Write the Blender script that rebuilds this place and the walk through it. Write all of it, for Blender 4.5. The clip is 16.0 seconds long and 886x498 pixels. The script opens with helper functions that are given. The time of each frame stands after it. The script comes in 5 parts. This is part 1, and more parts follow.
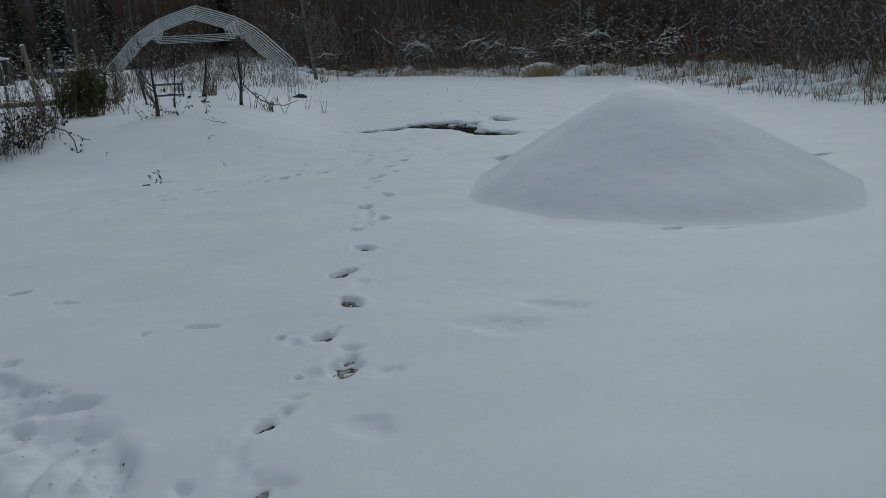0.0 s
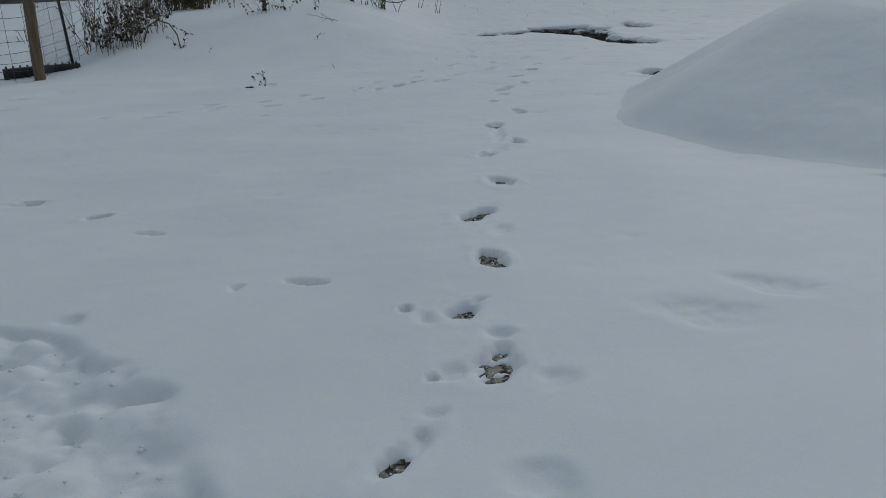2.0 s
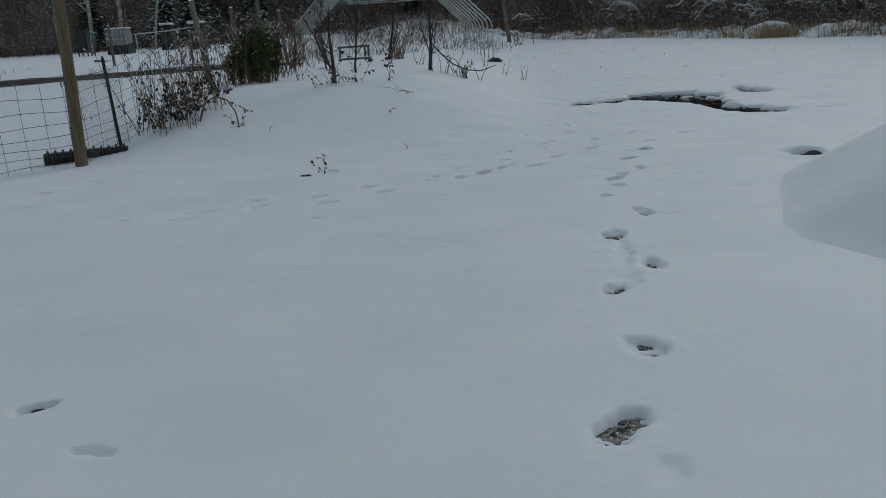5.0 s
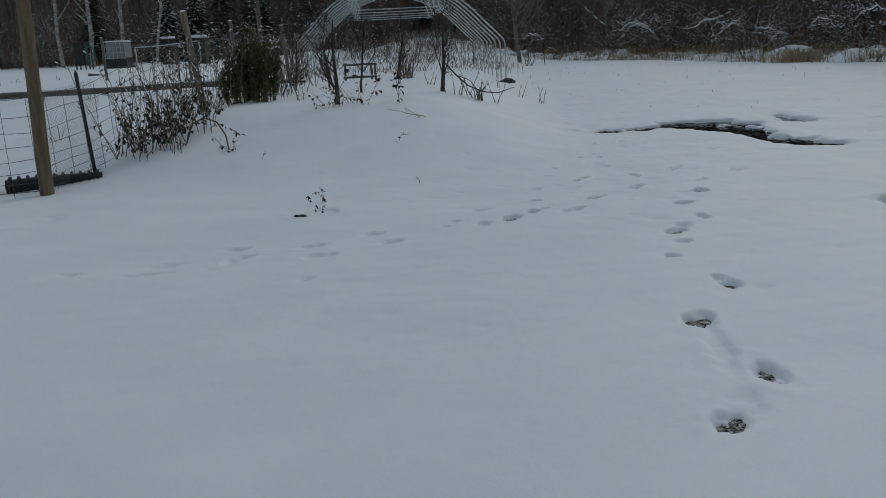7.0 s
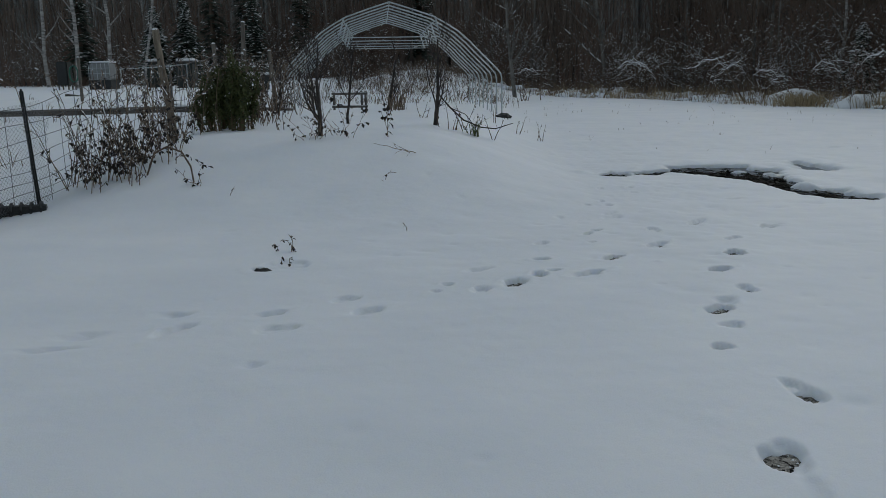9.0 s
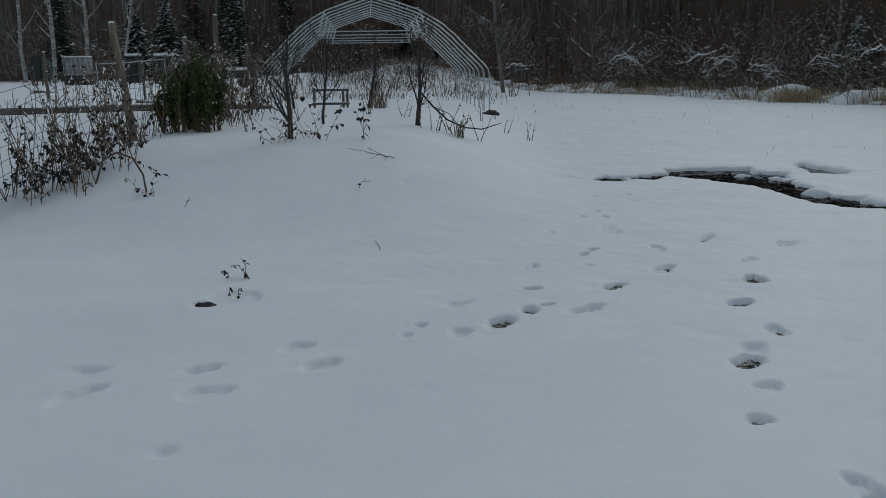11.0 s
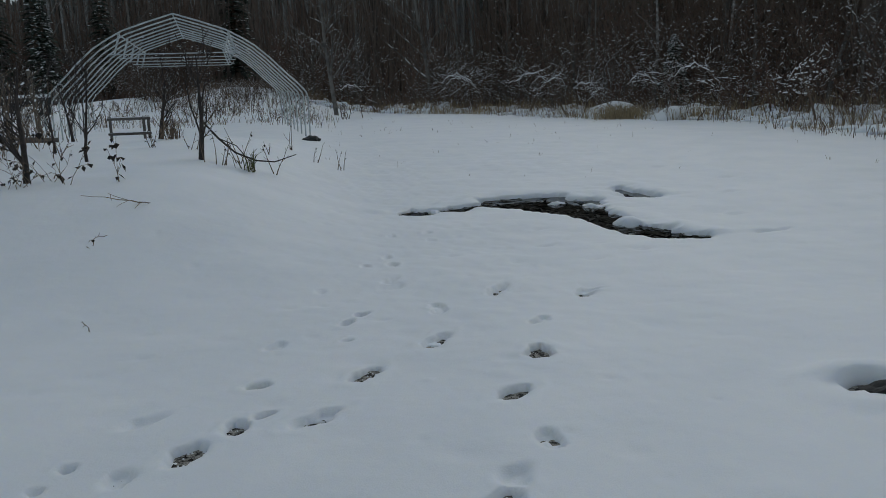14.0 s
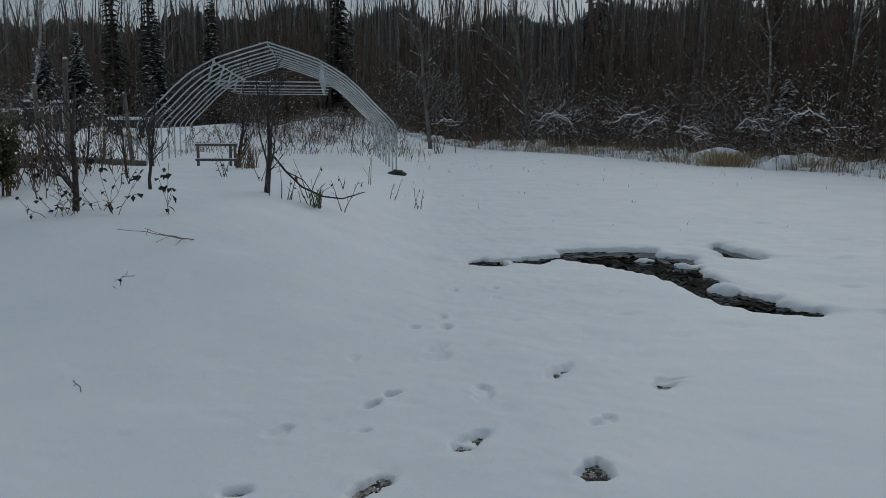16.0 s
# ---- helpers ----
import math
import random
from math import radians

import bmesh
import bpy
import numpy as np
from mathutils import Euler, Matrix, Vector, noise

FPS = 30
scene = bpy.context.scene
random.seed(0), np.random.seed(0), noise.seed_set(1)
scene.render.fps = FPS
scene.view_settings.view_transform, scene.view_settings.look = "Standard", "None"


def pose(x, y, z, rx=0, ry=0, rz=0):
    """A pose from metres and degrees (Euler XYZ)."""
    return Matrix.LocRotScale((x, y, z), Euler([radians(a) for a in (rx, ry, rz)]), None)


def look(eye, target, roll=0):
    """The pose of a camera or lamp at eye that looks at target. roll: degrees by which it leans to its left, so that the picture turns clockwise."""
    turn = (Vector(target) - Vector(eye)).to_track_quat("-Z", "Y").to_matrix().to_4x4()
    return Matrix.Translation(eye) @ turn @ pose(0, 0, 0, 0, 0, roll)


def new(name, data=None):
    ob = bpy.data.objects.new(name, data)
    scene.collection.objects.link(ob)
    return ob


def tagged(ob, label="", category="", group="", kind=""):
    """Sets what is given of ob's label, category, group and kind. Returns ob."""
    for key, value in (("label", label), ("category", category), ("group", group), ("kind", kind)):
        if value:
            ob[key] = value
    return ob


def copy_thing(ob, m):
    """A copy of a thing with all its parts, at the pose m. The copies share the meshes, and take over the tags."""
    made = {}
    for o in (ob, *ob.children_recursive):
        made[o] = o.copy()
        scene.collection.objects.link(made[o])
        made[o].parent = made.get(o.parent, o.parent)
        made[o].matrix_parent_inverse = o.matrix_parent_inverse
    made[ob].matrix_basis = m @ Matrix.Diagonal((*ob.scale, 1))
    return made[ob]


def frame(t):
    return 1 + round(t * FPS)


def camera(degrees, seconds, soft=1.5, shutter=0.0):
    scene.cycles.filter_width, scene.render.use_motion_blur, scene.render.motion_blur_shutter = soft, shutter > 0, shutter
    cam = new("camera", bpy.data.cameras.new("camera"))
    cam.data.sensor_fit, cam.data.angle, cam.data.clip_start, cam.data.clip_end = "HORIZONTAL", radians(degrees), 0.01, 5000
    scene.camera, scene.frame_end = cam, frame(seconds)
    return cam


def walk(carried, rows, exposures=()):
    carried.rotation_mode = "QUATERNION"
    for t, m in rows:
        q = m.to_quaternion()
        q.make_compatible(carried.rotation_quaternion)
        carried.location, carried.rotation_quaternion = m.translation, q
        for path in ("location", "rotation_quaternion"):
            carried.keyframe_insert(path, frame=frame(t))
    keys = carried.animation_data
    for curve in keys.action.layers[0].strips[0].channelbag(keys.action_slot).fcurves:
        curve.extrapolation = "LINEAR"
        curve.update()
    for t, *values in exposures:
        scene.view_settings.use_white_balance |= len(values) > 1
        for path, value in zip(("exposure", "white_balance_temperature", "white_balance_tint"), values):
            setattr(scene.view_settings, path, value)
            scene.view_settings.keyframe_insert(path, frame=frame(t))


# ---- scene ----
cam = camera(56.3, 16.0, soft=0.85)
METRES, EYE, TILT, LEAN, TURN = 9.7, 1.5, 0.0, 0.0, -10.2
ROWS = [
    (0.0, 0.0, 0.0, 0.0, -0.79, -13.47, 3.28),
    (0.5, -0.0183, 0.0305, -0.0049, 1.4, -17.02, 1.97),
    (1.0, -0.0255, 0.058, -0.0059, 0.09, -19.55, 2.12),
    (1.5, -0.0291, 0.096, -0.0079, 0.85, -19.51, 1.98),
    (2.0, -0.0386, 0.1275, -0.0092, 6.49, -19.56, 2.16),
    (2.5, -0.0541, 0.1621, -0.0089, 6.32, -18.98, 1.62),
    (3.0, -0.0445, 0.196, -0.0094, 3.86, -19.07, 2.96),
    (3.5, -0.0518, 0.2318, -0.0103, 5.69, -19.34, 1.94),
    (4.0, -0.069, 0.2614, -0.0102, 6.11, -15.13, 0.6),
    (4.5, -0.0732, 0.2964, -0.0134, 6.3, -15.27, 1.83),
    (5.0, -0.0777, 0.3369, -0.0147, 11.85, -15.05, 3.73),
    (7.5, -0.1314, 0.5087, -0.0179, 12.22, -13.64, 2.75),
    (8.0, -0.1322, 0.538, -0.0219, 11.9, -13.15, 3.16),
    (8.5, -0.1347, 0.5729, -0.018, 11.8, -11.53, 2.33),
    (9.0, -0.1522, 0.6038, -0.0199, 11.83, -11.64, 0.93),
    (11.5, -0.1591, 0.7226, -0.0152, 10.54, -12.07, 1.24),
    (12.0, -0.1517, 0.7461, -0.0153, 8.72, -12.0, 2.55),
    (12.5, -0.1374, 0.7738, -0.0138, 9.18, -11.9, 3.15),
    (13.0, -0.1279, 0.796, -0.0156, 8.55, -12.22, 2.99),
    (13.5, -0.1208, 0.8218, -0.0112, 1.68, -12.23, 0.95),
    (14.0, -0.1003, 0.8451, -0.0117, 0.75, -10.95, 1.95),
    (14.5, -0.0881, 0.8692, -0.0101, 1.88, -10.98, 2.5),
    (15.0, -0.0876, 0.8979, -0.0119, 5.97, -10.79, 1.91),
    (15.5, -0.0831, 0.918, -0.0077, 6.56, -10.96, 1.44),
    (16.0, -0.0769, 0.9433, -0.0078, 7.68, -8.48, -0.31),
]
walk(cam, [(t, pose(0, 0, EYE, TILT, LEAN, TURN) @ pose(METRES * x, METRES * y, METRES * z, 90 + pitch, roll, yaw)) for t, x, y, z, yaw, pitch, roll in ROWS])

# ---------- light and sky: a dull overcast winter day ----------
world = bpy.data.worlds.new("sky")
scene.world = world
world.use_nodes = True
wn, wl = world.node_tree.nodes, world.node_tree.links
wn.clear()
sky = wn.new("ShaderNodeTexSky")
sky.sky_type = "NISHITA"
sky.sun_disc = False
sky.sun_elevation, sky.sun_rotation = radians(32), radians(30)
sky.air_density, sky.dust_density = 1.0, 1.0
cloud = wn.new("ShaderNodeMix")
cloud.data_type = "RGBA"
cloud.inputs[0].default_value = 0.88
cloud.inputs[7].default_value = (2.24, 2.66, 2.98, 1)
wl.new(sky.outputs[0], cloud.inputs[6])
wbg = wn.new("ShaderNodeBackground")
wbg.inputs[1].default_value = 0.1
wo = wn.new("ShaderNodeOutputWorld")
wl.new(cloud.outputs[2], wbg.inputs[0])
wl.new(wbg.outputs[0], wo.inputs[0])

sun_data = bpy.data.lights.new("sun", "SUN")
sun_data.energy, sun_data.angle, sun_data.color = 0.55, radians(30), (0.97, 1.0, 1.0)
sun = new("sun", sun_data)
sun.matrix_world = look((18, 31, 22), (0, 0, 0))


# ---------- materials ----------
def mat(name, c1, c2, scale=6.0, rough=0.8, bump=0.3, metal=0.0, fine=60.0, island=0.0, stretch=(1, 1, 1), dist=0.01, span=0.22):
    m = bpy.data.materials.new(name)
    m.use_nodes = True
    n, l = m.node_tree.nodes, m.node_tree.links
    bs = n["Principled BSDF"]
    tc = n.new("ShaderNodeTexCoord")
    mp = n.new("ShaderNodeMapping")
    mp.inputs["Scale"].default_value = stretch
    l.new(tc.outputs["Object"], mp.inputs[0])
    big, small = n.new("ShaderNodeTexNoise"), n.new("ShaderNodeTexNoise")
    big.inputs["Scale"].default_value, big.inputs["Detail"].default_value = scale, 5
    small.inputs["Scale"].default_value, small.inputs["Detail"].default_value = fine, 3
    l.new(mp.outputs[0], big.inputs[0])
    l.new(mp.outputs[0], small.inputs[0])
    add = n.new("ShaderNodeMath")
    add.operation = "MULTIPLY_ADD"
    add.inputs[1].default_value = 0.45
    l.new(small.outputs[0], add.inputs[0])
    l.new(big.outputs[0], add.inputs[2])
    fac = add.outputs[0]
    if island:
        geo = n.new("ShaderNodeNewGeometry")
        a2 = n.new("ShaderNodeMath")
        a2.operation = "MULTIPLY_ADD"
        a2.inputs[1].default_value = island
        l.new(geo.outputs["Random Per Island"], a2.inputs[0])
        l.new(fac, a2.inputs[2])
        fac = a2.outputs[0]
    ramp = n.new("ShaderNodeValToRGB")
    mid = 0.72 + island / 2
    ramp.color_ramp.elements[0].position, ramp.color_ramp.elements[1].position = mid - span - island / 3, mid + span + island / 3
    ramp.color_ramp.elements[0].color, ramp.color_ramp.elements[1].color = (*c1, 1), (*c2, 1)
    l.new(fac, ramp.inputs[0])
    l.new(ramp.outputs[0], bs.inputs["Base Color"])
    bs.inputs["Roughness"].default_value, bs.inputs["Metallic"].default_value = rough, metal
    if bump:
        bp = n.new("ShaderNodeBump")
        bp.inputs["Strength"].default_value, bp.inputs["Distance"].default_value = bump, dist
        l.new(add.outputs[0], bp.inputs["Height"])
        l.new(bp.outputs[0], bs.inputs["Normal"])
    return m


SNOW = mat("snow", (0.80, 0.83, 0.87), (0.87, 0.89, 0.92), 1.1, 0.65, 0.5, fine=140.0, dist=0.006)
_s = SNOW.node_tree.nodes["Principled BSDF"]
_t = SNOW.node_tree
_mid, _bp = _t.nodes.new("ShaderNodeTexNoise"), _t.nodes.new("ShaderNodeBump")
_mid.inputs["Scale"].default_value, _mid.inputs["Detail"].default_value = 5.0, 4
_bp.inputs["Strength"].default_value, _bp.inputs["Distance"].default_value = 0.28, 0.03
_t.links.new(_t.nodes["Mapping"].outputs[0], _mid.inputs[0])
_t.links.new(_mid.outputs[0], _bp.inputs["Height"])
_t.links.new(_bp.outputs[0], _t.nodes["Bump"].inputs["Normal"])
_s.inputs["Subsurface Weight"].default_value = 0.6
_s.inputs["Subsurface Radius"].default_value = (1.0, 0.9, 0.75)
_s.inputs["Subsurface Scale"].default_value = 0.05
CRUST = mat("clinging_snow", (0.84, 0.86, 0.88), (0.92, 0.93, 0.94), 9.0, 0.7, 0.3, fine=90.0)
SOIL = mat("soil_and_dead_grass", (0.020, 0.018, 0.014), (0.44, 0.41, 0.36), 30.0, 0.9, 0.9, fine=110.0, dist=0.03, span=0.12)
BROWN_BARK = mat("brown_bark", (0.036, 0.026, 0.020), (0.15, 0.108, 0.080), 5.0, 0.9, 0.4, island=0.5)
RED_TWIG = mat("reddish_twigs", (0.040, 0.026, 0.020), (0.16, 0.098, 0.070), 5.0, 0.9, 0.2, island=0.5)
GREY_BARK = mat("grey_bark", (0.044, 0.042, 0.038), (0.18, 0.168, 0.150), 4.0, 0.9, 0.4, island=0.3)
BIRCH_BARK = mat("birch_bark", (0.08, 0.075, 0.07), (0.50, 0.48, 0.45), 3.0, 0.8, 0.3, stretch=(1, 1, 3))
ORCHARD_BARK = mat("orchard_bark", (0.020, 0.016, 0.015), (0.075, 0.060, 0.052), 12.0, 0.85, 0.5)
NEEDLE = mat("spruce_needles", (0.020, 0.032, 0.023), (0.062, 0.088, 0.062), 4.0, 0.8, 0.2, island=0.4)
LEAF = mat("evergreen_leaves", (0.016, 0.030, 0.008), (0.085, 0.10, 0.030), 7.0, 0.6, 0.2, island=0.5)
DEAD_LEAF = mat("withered_leaves", (0.008, 0.007, 0.007), (0.040, 0.031, 0.025), 9.0, 0.85, 0.3, island=0.4)
STALK = mat("dry_stalks", (0.07, 0.05, 0.035), (0.22, 0.16, 0.11), 9.0, 0.85, 0.2, island=0.5)
STRAW = mat("straw_grass", (0.16, 0.12, 0.07), (0.42, 0.33, 0.20), 3.0, 0.85, 0.0, island=0.6)
GALV = mat("galvanised_tube", (0.34, 0.38, 0.385), (0.58, 0.62, 0.625), 3.0, 0.42, 0.1, metal=0.45, fine=40.0)
GREY_WOOD = mat("weathered_wood", (0.06, 0.054, 0.045), (0.20, 0.175, 0.145), 3.0, 0.85, 0.5, fine=30.0, stretch=(6, 6, 0.7))
BROWN_WOOD = mat("brown_post_wood", (0.075, 0.052, 0.030), (0.20, 0.145, 0.085), 3.0, 0.8, 0.5, fine=30.0, stretch=(6, 6, 0.7))
TAN_WOOD = mat("tan_weathered_wood", (0.10, 0.080, 0.058), (0.32, 0.265, 0.20), 3.0, 0.85, 0.6, fine=30.0, stretch=(7, 7, 0.6))
BEAM_WOOD = mat("dark_beam_wood", (0.05, 0.046, 0.042), (0.16, 0.145, 0.13), 2.0, 0.85, 0.5, fine=20.0, stretch=(0.7, 5, 5))
WIRE = mat("fence_wire", (0.06, 0.06, 0.065), (0.15, 0.15, 0.16), 8.0, 0.5, 0.0, metal=0.5)
MESH_WIRE = mat("chicken_wire", (0.16, 0.16, 0.17), (0.30, 0.30, 0.31), 8.0, 0.5, 0.0, metal=0.4)
DARK_STEEL = mat("dark_painted_steel", (0.012, 0.014, 0.014), (0.035, 0.036, 0.034), 8.0, 0.55, 0.2)
DARK_PLASTIC = mat("dark_plastic", (0.007, 0.008, 0.008), (0.02, 0.022, 0.021), 3.0, 0.5, 0.2)
GREEN_PLASTIC = mat("dark_green_plastic", (0.007, 0.011, 0.009), (0.018, 0.026, 0.022), 3.0, 0.5, 0.2)
HOSE_GREEN = mat("green_hose", (0.02, 0.10, 0.07), (0.04, 0.17, 0.12), 5.0, 0.5, 0.0)
TANK_WHITE = mat("translucent_white_tank", (0.17, 0.175, 0.175), (0.30, 0.31, 0.31), 2.0, 0.5, 0.1)
# near-black that paints the shade inside holes in the snow
HOLE_SHADE = mat("hole_shade", (0.006, 0.006, 0.007), (0.034, 0.033, 0.031), 9.0, 0.8, 0.7)
LITTER = mat("wet_leaf_litter", (0.004, 0.004, 0.003), (0.020, 0.017, 0.009), 14.0, 0.95, 0.6, island=0.5)

WATER = bpy.data.materials.new("dark_shallow_water")
WATER.use_nodes = True
_n, _l = WATER.node_tree.nodes, WATER.node_tree.links
_b = _n["Principled BSDF"]
_b.inputs["Base Color"].default_value = (0.006, 0.007, 0.006, 1)
_b.inputs["Roughness"].default_value = 0.06
_b.inputs["IOR"].default_value = 1.33
_b.inputs["Specular IOR Level"].default_value = 0.18
_w = _n.new("ShaderNodeTexNoise")
_w.inputs["Scale"].default_value, _w.inputs["Detail"].default_value = 5.0, 3
_c = _n.new("ShaderNodeTexCoord")
_p = _n.new("ShaderNodeBump")
_p.inputs["Strength"].default_value, _p.inputs["Distance"].default_value = 0.12, 0.02
_l.new(_c.outputs["Object"], _w.inputs[0])
_l.new(_w.outputs[0], _p.inputs["Height"])
_l.new(_p.outputs[0], _b.inputs["Normal"])


# ---------- geometry helpers ----------
def mesh_of(name, pieces, mats, smooth=False):
    """One mesh from pieces (vertices, faces of 3 or 4, material slot)."""
    me = bpy.data.meshes.new(name)
    vs, loops, starts, sizes, slots, off, pos = [], [], [], [], [], 0, 0
    for v, f, slot in pieces:
        v, f = np.asarray(v, float).reshape(-1, 3), np.asarray(f, int)
        if not len(f):
            continue
        k = f.shape[1]
        vs.append(v)
        loops.append((f + off).ravel())
        starts.append(pos + np.arange(len(f)) * k)
        sizes.append(np.full(len(f), k))
        slots.append(np.full(len(f), slot))
        off += len(v)
        pos += len(f) * k
    v, lp = np.concatenate(vs), np.concatenate(loops)
    st, sl = np.concatenate(starts), np.concatenate(slots)
    me.vertices.add(len(v))
    me.vertices.foreach_set("co", v.ravel())
    me.loops.add(len(lp))
    me.loops.foreach_set("vertex_index", lp.astype(np.int32))
    me.polygons.add(len(st))
    me.polygons.foreach_set("loop_start", st.astype(np.int32))
    me.polygons.foreach_set("material_index", sl.astype(np.int32))
    me.polygons.foreach_set("use_smooth", np.full(len(st), smooth))
    for m in mats:
        me.materials.append(m)
    me.update(calc_edges=True)
    me.validate()
    return me


def part(name, pieces, material, parent=None, label="", smooth=False):
    """Pieces as one mesh object, a part of its parent."""
    mats = material if isinstance(material, (list, tuple)) else [material]
    ob = new(name, mesh_of(name, pieces, mats, smooth))
    if parent is not None:
        ob.parent = parent
    return tagged(ob, label)


def thing(name, label, category, at=(0, 0, 0), turn=0.0, group="", kind=""):
    ob = new(name)
    ob.empty_display_size = 0.1
    ob.matrix_basis = pose(*at, 0, 0, turn)
    return tagged(ob, label, category, group, kind)


def tubes(p0, p1, r0, r1, sides=4, slot=0):
    p0, p1 = np.asarray(p0, float).reshape(-1, 3), np.asarray(p1, float).reshape(-1, 3)
    n = len(p0)
    r0, r1 = np.broadcast_to(r0, n), np.broadcast_to(r1, n)
    ax = p1 - p0
    ax = ax / np.maximum(np.linalg.norm(ax, axis=1, keepdims=True), 1e-9)
    ref = np.where(np.abs(ax[:, 2:3]) > 0.9, np.array([[1.0, 0, 0]]), np.array([[0, 0, 1.0]]))
    u = np.cross(ax, ref)
    u /= np.linalg.norm(u, axis=1, keepdims=True)
    w = np.cross(ax, u)
    a = np.arange(sides) * 2 * math.pi / sides
    ring = u[:, None] * np.cos(a)[None, :, None] + w[:, None] * np.sin(a)[None, :, None]
    v = np.concatenate([p0[:, None] + ring * r0[:, None, None], p1[:, None] + ring * r1[:, None, None]], 1).reshape(-1, 3)
    i = np.arange(sides)
    q = np.stack([i, (i + 1) % sides, (i + 1) % sides + sides, i + sides], 1)
    f = (q[None] + (np.arange(n) * 2 * sides)[:, None, None]).reshape(-1, 4)
    return v, f, slot


def snow_caps(p0, p1, r, high, slot=0):
    """Snow lying along the upper side of branches."""
    p0, p1 = np.asarray(p0, float).reshape(-1, 3), np.asarray(p1, float).reshape(-1, 3)
    n = len(p0)
    r, high = np.broadcast_to(r, n)[:, None], np.broadcast_to(high, n)[:, None]
    s = np.cross(p1 - p0, (0, 0, 1.0))
    s /= np.maximum(np.linalg.norm(s, axis=1, keepdims=True), 1e-9)
    z = np.array([[0, 0, 1.0]])
    rows = []
    for p in (p0, p1):
        rows += [p + s * r * 1.1 + z * r * 0.2, p + z * (r + high), p - s * r * 1.1 + z * r * 0.2]
    v = np.stack(rows, 1).reshape(-1, 3)
    q = np.array([[0, 1, 4, 3], [1, 2, 5, 4]])
    return v, (q[None] + (np.arange(n) * 6)[:, None, None]).reshape(-1, 4), slot


def clots(p0, p1, r, high, slot=0, seed=13, times=2):
    """Short clots of snow along branches."""
    p0, p1 = np.asarray(p0, float).reshape(-1, 3), np.asarray(p1, float).reshape(-1, 3)
    rs, n = np.random.RandomState(seed), len(p0)
    a, b, c = [], [], []
    for k in range(times):
        u = rs.uniform(0, 0.6, (n, 1))
        a.append(p0 + (p1 - p0) * u)
        b.append(p0 + (p1 - p0) * (u + rs.uniform(0.12, 0.4, (n, 1))))
        c.append(np.broadcast_to(r, n))
    h = high * rs.uniform(0.5, 1.3, n * times)
    return snow_caps(np.concatenate(a), np.concatenate(b), np.concatenate(c), h, slot)


def box(x0, x1, y0, y1, z0, z1, bevel=0.0, slot=0):
    bm = bmesh.new()
    bmesh.ops.create_cube(bm, size=1)
    for q in bm.verts:
        q.co = Vector(((x0 + x1) / 2 + q.co.x * (x1 - x0), (y0 + y1) / 2 + q.co.y * (y1 - y0), (z0 + z1) / 2 + q.co.z * (z1 - z0)))
    if bevel:
        bmesh.ops.bevel(bm, geom=bm.edges[:], offset=bevel, segments=2, affect="EDGES")
    return from_bm(bm, slot)


def from_bm(bm, slot=0):
    bmesh.ops.triangulate(bm, faces=bm.faces[:])
    bm.verts.index_update()
    v = np.array([q.co[:] for q in bm.verts])
    f = np.array([[q.index for q in g.verts] for g in bm.faces])
    bm.free()
    return v, f, slot


def sweep(points, radius, sides=8, slot=0, closed=False):
    """A round tube along a line of points, with closed ends."""
    p = np.asarray(points, float)
    n = len(p)
    t = np.gradient(p, axis=0)
    t /= np.linalg.norm(t, axis=1, keepdims=True)
    ref = np.array([0.0, 0.0, 1.0]) if abs(t[:, 2]).mean() < 0.8 else np.array([1.0, 0.0, 0.0])
    if abs(t[:, 1]).max() < 0.05:
        ref = np.array([0.0, 1.0, 0.0])
    u = np.cross(t, ref)
    u /= np.linalg.norm(u, axis=1, keepdims=True)
    w = np.cross(t, u)
    r = np.broadcast_to(radius, n)[:, None, None]
    a = np.arange(sides) * 2 * math.pi / sides
    v = (p[:, None] + (u[:, None] * np.cos(a)[None, :, None] + w[:, None] * np.sin(a)[None, :, None]) * r).reshape(-1, 3)
    i = np.arange(sides)
    q = np.stack([i, (i + 1) % sides, (i + 1) % sides + sides, i + sides], 1)
    f = (q[None] + (np.arange(n - 1) * sides)[:, None, None]).reshape(-1, 4)
    v = np.concatenate([v, p[:1], p[-1:]])
    caps = np.concatenate([np.stack([(i + 1) % sides, i, np.full(sides, n * sides)], 1),
                           np.stack([i + (n - 1) * sides, (i + 1) % sides + (n - 1) * sides, np.full(sides, n * sides + 1)], 1)])
    f2 = np.concatenate([f[:, [0, 1, 2]], f[:, [0, 2, 3]], caps])
    return v, f2, slot


def joined(pieces, places):
    """Pieces repeated at many 4x4 matrices."""
    out = []
    for v, f, slot in pieces:
        v, f = np.asarray(v), np.asarray(f)
        h = np.concatenate([v, np.ones((len(v), 1))], 1)
        m = np.array([np.array(q)[:3] for q in places])
        vv = np.einsum("nij,kj->nki", m, h).reshape(-1, 3)
        ff = (f[None] + (np.arange(len(places)) * len(v))[:, None, None]).reshape(-1, f.shape[1])
        out.append((vv, ff, slot))
    return out


